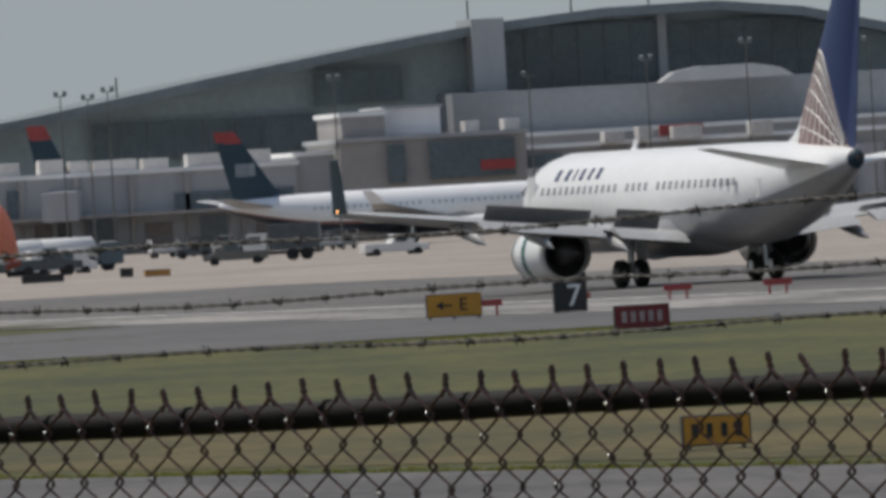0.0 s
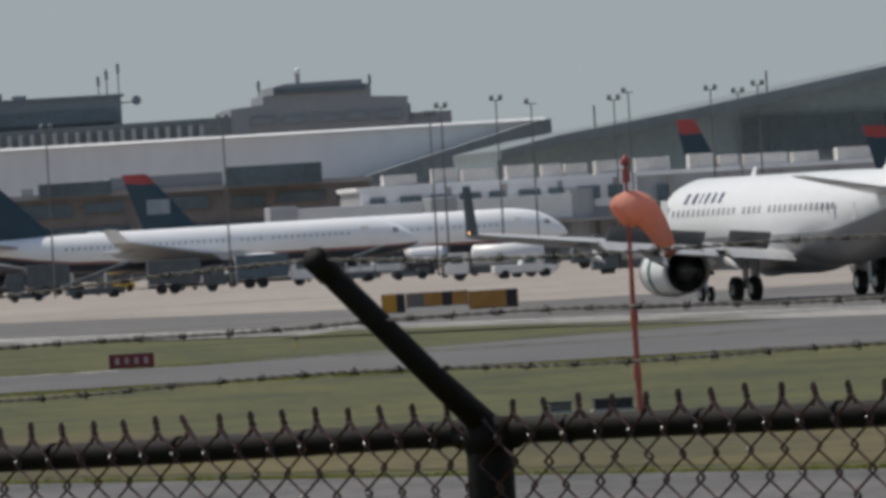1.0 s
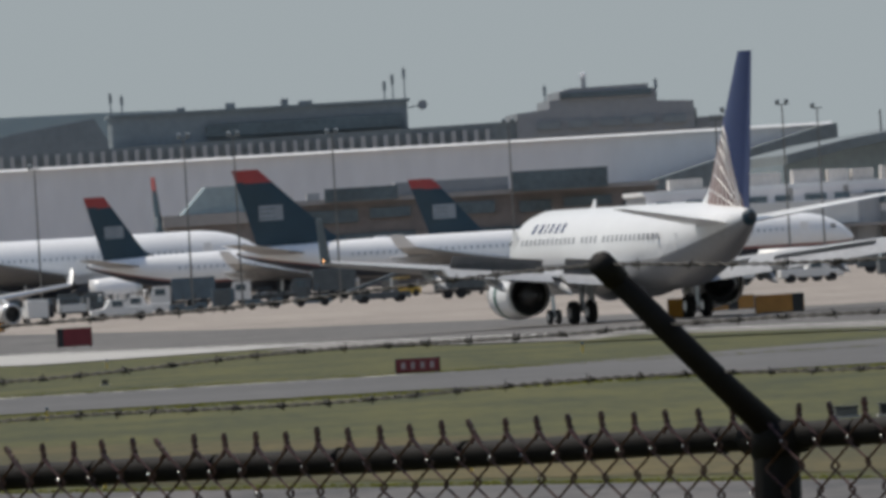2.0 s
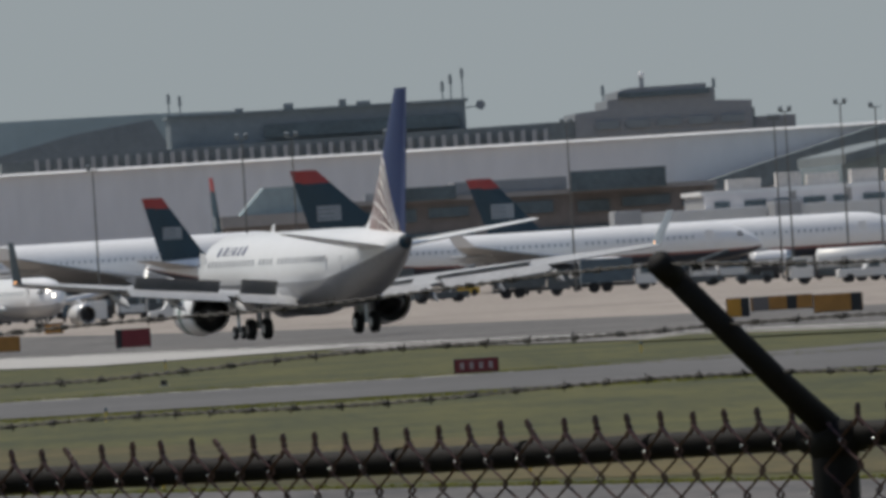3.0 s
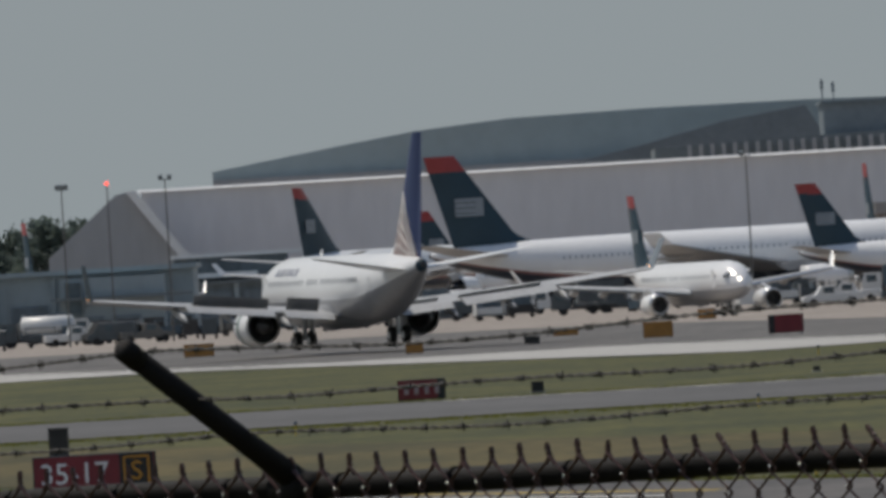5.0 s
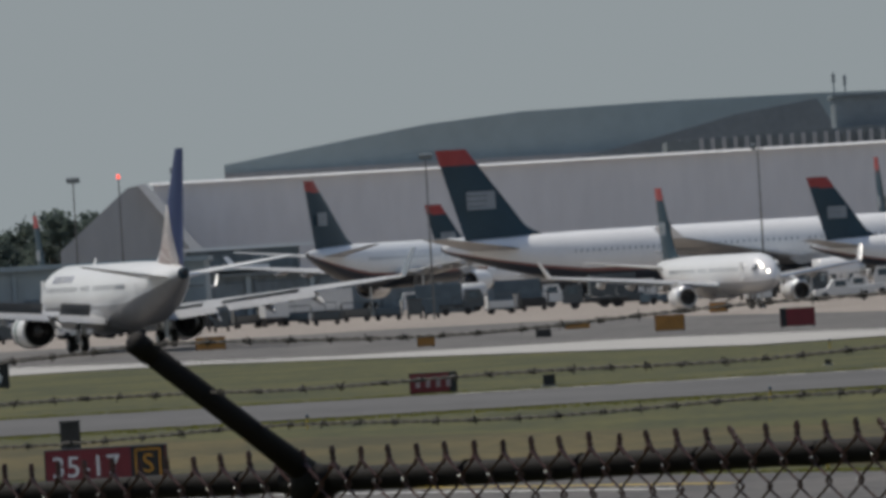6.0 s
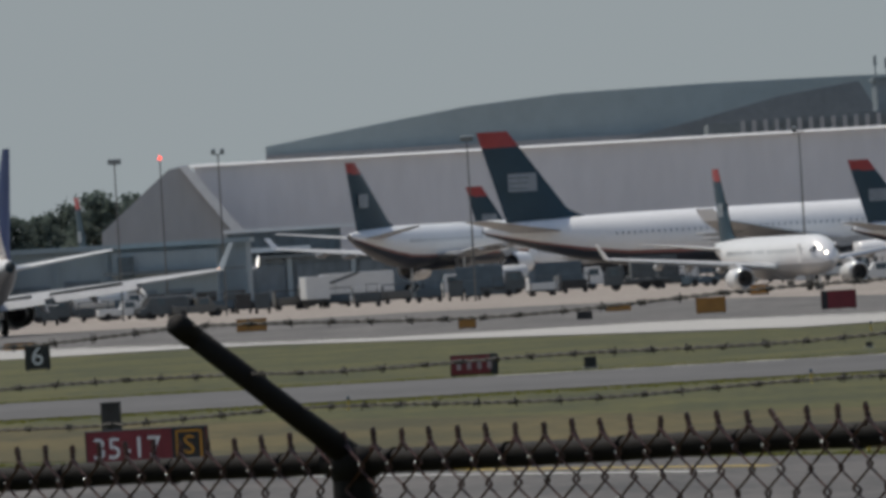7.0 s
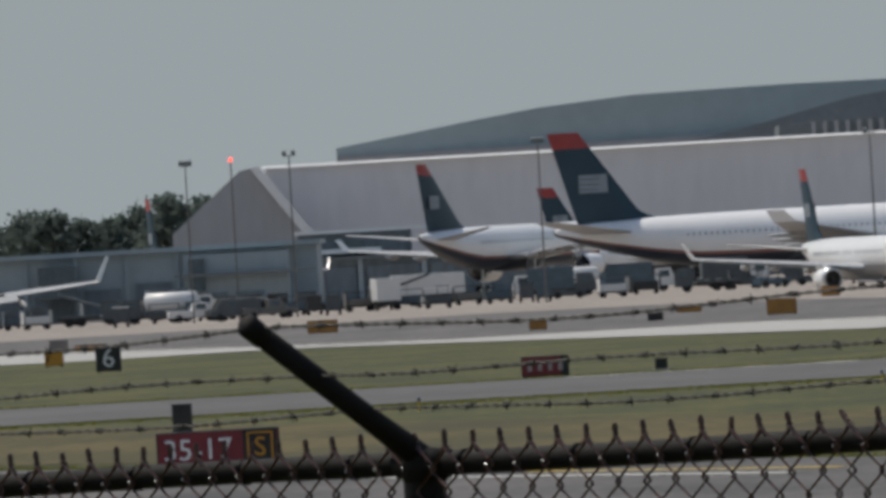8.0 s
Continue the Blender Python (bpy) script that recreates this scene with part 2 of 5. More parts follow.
def letters(text, size, depth=0.01):
    """Raised letters in the x-z plane, facing -y, centred, as a bmesh."""
    cu = bpy.data.curves.new("letters", "FONT")
    cu.body, cu.size, cu.extrude, cu.align_x, cu.align_y = text, size, depth, "CENTER", "CENTER"
    cu.resolution_u = 3
    ob = bpy.data.objects.new("letters", cu)
    me = bpy.data.meshes.new_from_object(ob)
    bm = bmesh.new()
    bm.from_mesh(me)
    bpy.data.objects.remove(ob)
    bmesh.ops.rotate(bm, verts=bm.verts, cent=(0, 0, 0), matrix=Matrix.Rotation(radians(90), 3, "X"))
    return bm


# ---- ground ----
def smooth01(v):
    v = max(0.0, min(1.0, v))
    return v * v * (3 - 2 * v)


def gz(x, y):
    """Height of the ground: the bank at the fence, the level field, the lower apron."""
    return 2.0 * (1 - smooth01((y - 36) / 40)) - 1.1 * smooth01((y - 1000) / 260) - 0.38 * smooth01((y - 750) / 80) * (1 - smooth01((y - 900) / 100))


def sheet(name, quads, material, lift, label, kind="structure", steps=(12, 12)):
    """Ground patch from four plan corners each, following the ground."""
    bm = bmesh.new()
    for q in quads:
        a, b, c, d = [Vector(p) for p in q]
        nu, nv = steps
        g = []
        for i in range(nu + 1):
            row = []
            for j in range(nv + 1):
                u, v = i / nu, j / nv
                p = a.lerp(b, u).lerp(d.lerp(c, u), v)
                row.append(bm.verts.new((p.x, p.y, gz(p.x, p.y) + lift)))
            g.append(row)
        for i in range(nu):
            for j in range(nv):
                bm.faces.new((g[i][j], g[i + 1][j], g[i + 1][j + 1], g[i][j + 1]))
    ob = part(name, bm, material)
    for p in ob.data.polygons:
        if p.normal.z < 0:
            ob.data.flip_normals()
            break
    return tagged(ob, label, name.split("_")[0], kind=kind)


bm = bmesh.new()
ys = [-300, -100, -20, 20, 30, 36, 42, 48, 54, 60, 66, 72, 76, 90, 200, 400, 700, 750, 765, 780, 795, 810, 830, 900, 930, 950, 970, 1000, 1040, 1080, 1120, 1160, 1200, 1240, 1260, 1600, 2500, 4900]
xs = [-2500, -800, -300, -100, 0, 100, 300, 800, 2500]
gv = [[bm.verts.new((x, y, gz(x, y) - (0.15 if y > 1000 else 0.0))) for x in xs] for y in ys]
for i in range(len(ys) - 1):
    for j in range(len(xs) - 1):
        bm.faces.new((gv[i][j], gv[i][j + 1], gv[i + 1][j + 1], gv[i + 1][j]))
tagged(part("ground", bm, GRASS), "mown green airfield grass, patchy and level", "grass", kind="structure")

# runway line: passes (73.9, 602), heading 15.1 degrees left of +y
RW = Vector((-0.2612, 0.9653))
RN = Vector((0.9653, 0.2612))      # to its right
R0 = Vector((73.9, 602.0))


def rw(along, across):
    p = R0 + RW * along + RN * across
    return (p.x, p.y)


sheet("apron", [(rw(-700, 38), rw(2600, 38), rw(2600, 1300), rw(-700, 1300))], APRON, 0.02, "sunlit beige concrete apron before the terminals", steps=(220, 80))
sheet("runway", [(rw(-700, -23.5), rw(900, -23.5), rw(900, 40), rw(-700, 40))], ASPHALT, 0.05, "grey grooved asphalt runway, worn and rubber-streaked", steps=(60, 4))
sheet("shoulder", [(rw(75, -44), rw(900, -44), rw(900, -23.5), rw(95, -23.5))], CONCRETE, 0.045, "pale bright concrete runway shoulder", steps=(60, 2))
sheet("old_shoulder", [(rw(-700, -40), rw(-60, -40), rw(-60, -23.5), rw(-700, -23.5)), (rw(-60, -37), rw(77, -33), rw(97, -23.5), rw(-60, -23.5))], OLDCON, 0.042, "old mottled grey concrete beside the runway", steps=(60, 2))
sheet("edge_line", [(rw(-700, -22.6), rw(900, -22.6), rw(900, -21.7), rw(-700, -21.7))], MARK, 0.058, "worn white runway edge line", steps=(60, 1))
sheet("taxiway", [((-400, 455), (400, 455), (400, 511), (-400, 511))], TAXIWAY, 0.03, "grey asphalt taxiway across the grass")
sheet("taxiway_fillet", [((24, 511), (400, 511), (400, 572), (54, 572)), ((54, 572), (400, 572), (400, 640), (34, 640))], TAXIWAY, 0.025, "grey asphalt fillet joining taxiway and runway")
sheet("grass_islet", [((48.5, 570), (47.5, 577), (36, 634), (32, 610))], GRASS, 0.055, "thin green grass wedge between pavements", steps=(6, 12))
sheet("dry_strip", [((-78, 548.4), (60, 148), (60, 218), (-78, 618.4))], DRYGRASS, 0.015, "yellowed dry mown grass strip", steps=(24, 6))
sheet("pavement_line", [((4.6, 286), (-10, 328), (-10.25, 327.6), (4.35, 285.6))], YMARK, 0.04, "worn yellow line on the service road", steps=(20, 1))
sheet("pavement_line", [((3.6, 283), (-13, 331), (-13.25, 330.6), (3.35, 282.6))], MARK, 0.04, "worn white line on the service road", steps=(20, 1))
sheet("taxiway_edge_line", [((-1.0, 507.4), (23, 507.4), (23, 510.0), (-1.0, 510.0))], WORNLINE, 0.04, "pale worn edge line along the taxiway", steps=(20, 1))
# near pavement: its far edge runs obliquely from (26, 236) to (4.7, 298)
sheet("near_pavement", [((-32, 405), (60, 138), (10, 120), (-80, 380))], ROADWAY, 0.03, "grey asphalt service road inside the fence", steps=(20, 4))


# ---- aircraft ----
def fuselage_rings(nl, L, R, zc, n=44):
    st = [(0.0, 0.04, -0.28), (0.006, 0.22, -0.26), (0.02, 0.45, -0.2), (0.04, 0.66, -0.13), (0.065, 0.84, -0.06), (0.095, 0.95, -0.02), (0.13, 1, 0),
          (0.3, 1, 0), (0.5, 1, 0), (0.66, 1, 0), (0.74, 0.96, 0.03), (0.82, 0.8, 0.17), (0.9, 0.56, 0.36), (0.96, 0.33, 0.52), (0.99, 0.19, 0.6), (1.0, 0.1, 0.62)]
    return [circle((0, nl - f * L, zc + o * R), r * R, "y", n, 1.05) for f, r, o in st]


def wheel_set(parent, name, x, y, r, w, gap, top, leg=0.14):
    leg_ob = part(name, tube(bmesh.new(), [(x, y, r), (x * 0.96, y + 0.1, top)], leg, 8), STEEL, parent, "steel landing gear strut")
    for s in (-1, 1):
        bm = bmesh.new()
        c = x + s * gap / 2
        rr = [(-w / 2, r * 0.8), (-w * 0.42, r * 0.95), (-w * 0.2, r), (w * 0.2, r), (w * 0.42, r * 0.95), (w / 2, r * 0.8)]
        loft(bm, [circle((c + dx, y, r), q, "x", 18) for dx, q in rr])
        tyre = part("wheel", bm, RUBBER, leg_ob, "black rubber tyre")
        loft_hub = loft(bmesh.new(), [circle((c - w * 0.53, y, r), r * 0.42, "x", 12), circle((c + w * 0.53, y, r), r * 0.42, "x", 12)])
        part("hub", loft_hub, STEEL, leg_ob, "grey metal hub")
    return leg_ob


PANE = {}


def airliner(m, label, L=37.6, R=1.98, H=11.8, zc=3.5, nl=18.0, half=16.9, livery="flag", landing=False, eng_r=1.0, eng_x=5.75, group="", nacelle=WHITE, fin_chord=0.86, k=None, eng_y=None, rise=0.105, fin_aft=0.0, wing_drop=0.55, under=None):
    """A twin-jet on its wheels; y forward, origin on the ground between the main wheels."""
    jet = thing("passenger_jet", m, label, "airliner", group)
    k = k or L / 37.6
    ty = nl - L
    # hull, with a grey belly
    hull = part("fuselage", loft(bmesh.new(), fuselage_rings(nl, L, R, zc)), WHITE, jet, smooth=True)
    belly = under or (DARKBELLY if livery == "flag" else UBELLY)
    hull.data.materials.append(belly)
    hull.data.materials.append(NAVY)
    hull.data.materials.append(under or CHEAT)
    for p in hull.data.polygons:
        low = math.sin(2 * math.pi * ((p.index % 44) + 0.5) / 44)
        if p.index < 15 * 44 and low < (-0.3 if livery == "globe" else -0.53):
            p.material_index = 1
        elif p.index < 15 * 44 and livery == "flag" and low < -0.4:
            p.material_index = 3
        if p.center.y < ty + 0.006 * L and livery == "globe":
            p.material_index = 2
    part("wing_fairing", loft(bmesh.new(), [circle((0, nl - 0.36 * L, zc - 0.75 * R), 0.5 * R, "y", 20), circle((0, nl - 0.42 * L, zc - 0.62 * R), 0.98 * R, "y", 20, 0.6),
         circle((0, nl - 0.54 * L, zc - 0.62 * R), 0.98 * R, "y", 20, 0.6), circle((0, nl - 0.62 * L, zc - 0.7 * R), 0.4 * R, "y", 20)]), belly, jet, smooth=True)
    # cockpit glazing
    for s in (-1, 1):
        for i in range(3):
            a = 0.16 + 0.3 * i
            y = nl - (0.036 + 0.006 * i) * L
            rr = R * (0.68 + 0.07 * i)
            p0 = Vector((s * rr * math.sin(a + 0.1), y, zc + rr * 0.62 - 0.12 * R - 0.05 * i))
            part("cockpit_window", box(bmesh.new(), -0.26, 0.26, -0.08, 0.08, -0.26, 0.26, Matrix.Translation(p0) @ Matrix.Rotation(-s * (0.35 + 0.5 * i), 4, "Z") @ Matrix.Rotation(radians(48), 4, "X")), WINDOW, jet, "dark cockpit pane")
    # cabin windows
    n = int(L * 0.98)
    wy = [nl - 0.15 * L - i * 0.62 * L / n for i in range(n)]
    wz = zc + 0.28 * R
    wx = R * math.sqrt(1 - 0.27 ** 2) * 1.0
    for s in (-1, 1):
        for i, y in enumerate(wy):
            if i in (13, 18):
                continue
            if livery not in PANE:
                ob = part("cabin_window", boxbm(-0.03, 0.03, -0.11, 0.11, -0.155, 0.155, bevel=0.02), GREYPANE if livery == "globe" else PALEPANE, jet)
                PANE[livery] = ob.data
            else:
                ob = new("cabin_window", PANE[livery])
                ob.parent = jet
            ob.location = (s * wx, y, wz)
            ob.rotation_euler = (0, -s * 0.28, 0)
    # doors
    for s in (-1, 1):
        for f in (0.115, 0.8):
            yd = nl - f * L
            part("door_outline", box(bmesh.new(), s * R * 0.955 - 0.02, s * R * 0.955 + 0.02, yd - 0.42, yd + 0.42, zc - 0.35 * R, zc + 0.6 * R) if f < 0.5 else
                 box(bmesh.new(), s * R * 0.8 - 0.05, s * R * 0.8 + 0.01, yd - 0.36, yd + 0.36, zc - 0.05 * R, zc + 0.33 * R), WHITE, jet, "white cabin door")
    # wings
    rl, rt, tl, tt = 4.6 * k, -3.0 * k, -4.4 * k, -5.9 * k
    zr, zt = zc - wing_drop * R, zc - wing_drop * R + rise * half
    for s in (-1, 1):
        w = part("wing", wedge_plate(bmesh.new(), ((s * R * 0.6, rl, zr), (s * R * 0.6, rt, zr - 0.1)), ((s * half, tl, zt), (s * half, tt, zt)), 0.95 * k, 0.26), WINGGREY, jet)
        bm = bmesh.new()
        le = [(s * (R * 0.7 + (half - R * 0.7) * f), rl + (tl - rl) * f + 0.05, zr + (zt - zr) * f - 0.02) for f in (0, 0.35, 0.7, 1)]
        part("slat", tube(bm, le, [0.26 * k, 0.2 * k, 0.15, 0.1], 8), STEEL, w, "bare metal leading edge")
        tipw = (2.1 if s < 0 else 1.75) if livery == "globe" else 1.3
        part("winglet", wedge_plate(bmesh.new(), ((s * half, tl + 0.1, zt), (s * half, tt, zt)), ((s * (half + 0.55), tl - 1.3, zt + tipw), (s * (half + 0.55), tt - 0.8, zt + tipw)), 0.2, 0.1), (NAVY if s < 0 else FLAGGREY) if livery == "globe" else WHITE, w, "upturned winglet")
        lightbm = bmesh.new()
        bmesh.ops.create_icosphere(lightbm, subdivisions=1, radius=0.1, matrix=Matrix.Translation((s * (half + 0.02), tl - 0.6, zt + 0.12)))
        part("tip_light", lightbm, NAVLIGHT if landing else RED, w, "glowing wingtip light" if landing else "wingtip light")
        # flap track fairings
        for f in (0.3, 0.5, 0.68):
            x = s * half * f
            y = rt + (tt - rt) * f
            z = zr + (zt - zr) * f
            part("flap_track_fairing", loft(bmesh.new(), [circle((x, y + 2.2 * k, z - 0.25), 0.05, "y", 8), circle((x, y + 0.9 * k, z - 0.42), 0.2, "y", 8, 1.4), circle((x, y - 0.6 * k, z - (0.75 if landing else 0.4)), 0.16, "y", 8, 1.4), circle((x, y - 1.5 * k, z - (1.0 if landing else 0.35)), 0.03, "y", 8)]), WINGGREY, w, smooth=True)
        drop, back = (0.5, 1.0) if landing else (0.06, 0.5)
        for f0, f1 in ((0.12, 0.3), (0.34, 0.66)):
            pts = []
            for f in (f0, f1):
                x, y, z = s * half * f, rt + (tt - rt) * f, zr + (zt - zr) * f
                pts.append(((x, y + 0.35, z - 0.04), (x, y - back * (1 - 0.3 * f), z - drop * (1 - 0.3 * f))))
            part("flap", wedge_plate(bmesh.new(), pts[0], pts[1], 0.24, 0.2), WINGGREY, w, "lowered flap" if landing else "flap")
        if landing:
            for f0, f1, hh in ((0.15, 0.27, 0.72), (0.34, 0.62, 0.6)):
                hh *= 1.0 if s < 0 else 0.3
                bm = bmesh.new()
                q = []
                for f in (f0, f1):
                    x, y, z = s * half * f, rt + (tt - rt) * f + 1.35 - 0.5 * f, zr + (zt - zr) * f + 0.03
                    q.append(((x, y, z), (x, y - 0.55, z + hh)))
                wedge_plate(bm, q[0], q[1], 0.07, 0.07)
                # shade is coloured in on the left panels; the right keep wing grey
                part("spoiler", bm, SPOILER if s < 0 else WINGGREY, w, "raised spoiler panel, its shade put into dark grey" if s < 0 else "slightly raised spoiler panel")
        # engine
        ex, ey, ez = s * eng_x, eng_y or 5.9 * k, max(eng_r + (0.42 if landing else 0.55), zr - eng_r * (1.2 if landing else 1.0))
        eng = part("nacelle", loft(bmesh.new(), [circle((ex, ey + 1.9 * k, ez), eng_r * 0.8, "y", 24), circle((ex, ey + 2.0 * k, ez), eng_r * 0.9, "y", 24), circle((ex, ey + 1.6 * k, ez), eng_r, "y", 24),
             circle((ex, ey + 0.3 * k, ez), eng_r * 1.06, "y", 24), circle((ex, ey - 0.9 * k, ez), eng_r * 0.98, "y", 24), circle((ex, ey - 1.6 * k, ez), eng_r * 0.94, "y", 24), circle((ex, ey - 1.5 * k, ez), eng_r * 0.9, "y", 24)], cap=False), nacelle, jet, smooth=True)
        part("intake_lip", loft(bmesh.new(), [circle((ex, ey + 1.6 * k + 0.02, ez), eng_r * 1.012, "y", 24), circle((ex, ey + 2.02 * k, ez), eng_r * 0.92, "y", 24), circle((ex, ey + 1.95 * k, ez), eng_r * 0.78, "y", 24)], cap=False), STEEL, eng, "polished metal lip", smooth=True)
        part("fan", loft(bmesh.new(), [circle((ex, ey + 1.2 * k, ez), eng_r * 0.86, "y", 24), circle((ex, ey + 1.3 * k, ez), eng_r * 0.3, "y", 24), circle((ex, ey + 1.6 * k, ez), 0.02, "y", 24)]), DARKMETAL, eng, "dark fan and spinner")
        part("exhaust", loft(bmesh.new(), [circle((ex, ey - 1.0 * k, ez), eng_r * 0.91, "y", 24), circle((ex, ey - 1.05 * k, ez), eng_r * 0.6, "y", 24), circle((ex, ey - 2.2 * k, ez), eng_r * 0.42, "y", 24), circle((ex, ey - 2.9 * k, ez), eng_r * 0.08, "y", 24)]), DARKMETAL, eng, "dark exhaust cone")
        if livery == "globe":
            part("reverser_gap", loft(bmesh.new(), [circle((ex, ey + 0.62, ez), eng_r * 1.065, "y", 24), circle((ex, ey + 0.25, ez), eng_r * 1.07, "y", 24)], cap=False), GREEN, eng, "dark green band behind the cowl")
        part("pylon", prism(bmesh.new(), [(ey + 1.0 * k, ez + eng_r * 0.9), (ey - 2.4 * k, ez + eng_r * 0.6), (ey - 3.2 * k, zr + 0.25), (ey - 1.2 * k, zr + 0.35 + 0.04 * eng_x)], "x", ex - 0.16, ex + 0.16), WINGGREY, eng)
        # tailplane
        part("tailplane", wedge_plate(bmesh.new(), ((s * 0.3 * R, ty + 0.155 * L, zc + 0.45 * R), (s * 0.3 * R, ty + 0.05 * L, zc + 0.5 * R)), ((s * 0.2 * L * 0.98, ty + 0.01 * L, zc + 0.5 * R + 0.9 * k), (s * 0.2 * L * 0.98, ty - 0.035 * L, zc + 0.5 * R + 0.9 * k)), 0.45, 0.14), WINGGREY if livery == "flag" else WHITE, jet)
    # fin
    zr = zc + 0.78 * R
    bm = bmesh.new()
    fa = fin_aft * L
    y_le0, y_te0, y_le1, y_te1 = ty + 0.2 * L * fin_chord - fa, ty + 0.045 * L - fa, ty + 0.052 * L - fa, ty - 0.004 * L - fa
    NS, NC = (48, 10) if livery == "flag" else (64, 36)
    cols = {}
    for s in (-1, 1):
        g = []
        for i in range(NS + 1):
            f = i / NS
            le = y_le0 + (y_le1 - y_le0) * f + (0.05 * L * (1 - f / 0.18) ** 2 if f < 0.18 else 0)
            te = y_te0 + (y_te1 - y_te0) * f
            th = 0.36 * (1 - 0.6 * f) * k
            row = []
            for j in range(NC + 1):
                c = j / NC
                row.append(bm.verts.new((s * th * (math.sin(math.pi * min(1, c * 1.15 + 0.02)) ** 0.7 if c * 1.15 < 0.98 else 0.03), le + (te - le) * c, zr + (H - zr) * f - 0.25 * (1 - f) * c)))
            g.append(row)
        for i in range(NS):
            for j in range(NC):
                bm.faces.new((g[i][j], g[i][j + 1], g[i + 1][j + 1], g[i + 1][j]))
    fin = part("fin", bm, NAVY if livery == "flag" else UBLUE, jet, "navy fin with a red tip" if livery == "flag" else "blue fin with a copper globe of pale lines", smooth=True)
    fin.data.materials.append(RED if livery == "flag" else UGOLD)
    fin.data.materials.append(WHITE)
    for p in fin.data.polygons:
        f = (p.center.z - zr) / (H - zr)
        c = (p.center.y - ty + fa) / L
        if livery == "flag":
            if f > 0.84:
                p.material_index = 1
        else:
            le = 0.2 * fin_chord + (0.052 - 0.2 * fin_chord) * f
            q = (le - c) / (le - 0.045 + 0.049 * f)
            if f < 0.54 * (1 - (max(0, q) / 0.9) ** 2.2):
                p.material_index = 1
            if q < 0.22 - 1.1 * f:
                p.material_index = 2
    if livery == "flag":
        for s in (-1, 1):
            yy, zz = ty + 0.075 * L, zr + (H - zr) * 0.45
            w = 0.026 * L
            em = part("emblem", box(bmesh.new(), s * 0.27 * k - 0.02, s * 0.27 * k + 0.02, yy - w, yy + w, zz - 0.62 * k, zz + 0.62 * k, bevel=0.015), FLAGGREY, fin, "pale grey striped emblem")
            for i in range(3):
                part("emblem_bar", box(bmesh.new(), s * 0.27 * k - 0.03, s * 0.27 * k + 0.03, yy - w * 0.95, yy + w * 0.4, zz - 0.42 * k + 0.36 * k * i, zz - 0.37 * k + 0.36 * k * i), NAVY, em)
    else:
        # pale globe lines on both sides of the fin
        def on_fin(q, f, side):
            le = 0.2 * fin_chord + (0.052 - 0.2 * fin_chord) * f
            c = le - q * (le - 0.045 + 0.049 * f)
            th = 0.36 * (1 - 0.6 * f) * k * math.sin(math.pi * min(1, q * 1.15 + 0.02)) ** 0.7
            return (side * (th + 0.012), ty + c * L - fa, zr + (H - zr) * f - 0.25 * (1 - f) * q)
        for side in (-1, 1):
            for top in (0.14, 0.24, 0.33, 0.41, 0.48, 0.54):
                pts = [on_fin(q, top * (1 - (q / 0.9) ** 2.2), side) for q in [0.08 + 0.075 * i for i in range(11)] if top * (1 - (q / 0.9) ** 2.2) > 0.01 and q < 0.84]
                part("globe_line", tube(bmesh.new(), pts, 0.034, 5), ULINE, fin)
            for q0 in (0.2, 0.31, 0.42, 0.52, 0.61, 0.7, 0.78):
                pts = []
                for u in (0.02, 0.2, 0.4, 0.6, 0.8, 1.0):
                    q = q0 * (1 - 0.45 * u * u)
                    pts.append(on_fin(q, u * 0.54 * (1 - (q / 0.9) ** 2.2), side))
                part("globe_line", tube(bmesh.new(), pts, 0.03, 5), ULINE, fin)
        # airline title as plain blue bars
        for s in (-1, 1):
            for i, w in enumerate((0.5, 0.55, 0.16, 0.45, 0.42, 0.5)):
                y = nl - 0.185 * L - (0.0, 1.05, 1.85, 2.6, 3.5, 4.4)[i]
                z = zc + 0.6 * R
                xx = R * math.sqrt(1 - 0.57 ** 2) + 0.0
                part("title_bar", box(bmesh.new(), -0.02, 0.02, -w * 0.3, w * 0.3, -0.25, 0.25, Matrix.Translation((s * xx, y, z)) @ Matrix.Rotation(-s * 0.6, 4, "Y")), UBLUE, jet, "plain blue title bar")
        part("antenna", prism(bmesh.new(), [(nl - 0.3 * L, zc + R), (nl - 0.32 * L, zc + R), (nl - 0.325 * L, zc + R * 1.05 + 0.4), (nl - 0.318 * L, zc + R * 1.05 + 0.4)], "x", -0.03, 0.03), WHITE, jet)
    part("tail_exhaust", loft(bmesh.new(), [circle((0, ty + 0.004 * L, zc + 0.62 * R), 0.075 * R, "y", 10), circle((0, ty - 0.15, zc + 0.62 * R), 0.09 * R, "y", 10)]), DARKMETAL, jet)
    # undercarriage
    r = 0.56 * k
    for s in (-1, 1):
        wheel_set(jet, "main_gear", s * 2.86 * max(1, R / 1.98), 0, r, 0.4 * k, 0.86 * k, zc - 0.6 * R)
        part("gear_door", boxbm(s * 2.4 - 0.03, s * 2.4 + 0.03, -0.5, 0.5, zc - 1.0 * R - 0.5, zc - 0.6 * R), belly, jet)
    wheel_set(jet, "nose_gear", 0, nl - 0.105 * L, r * 0.62, 0.2 * k, 0.42 * k, zc - 0.8 * R, 0.1)
    return jet


ROLLER = airliner(pose(*rw(0, 0), 0, 0, 0, 15.1), "white and grey twin-jet with blue fin rolling along the runway", L=33.6, R=1.93, H=12.2, zc=3.4, nl=16.6, half=16.9, k=1.0, eng_y=3.3, fin_aft=0.035, wing_drop=0.75, rise=0.095, fin_chord=1.15,
                livery="globe", landing=True, eng_r=1.06, eng_x=4.83)

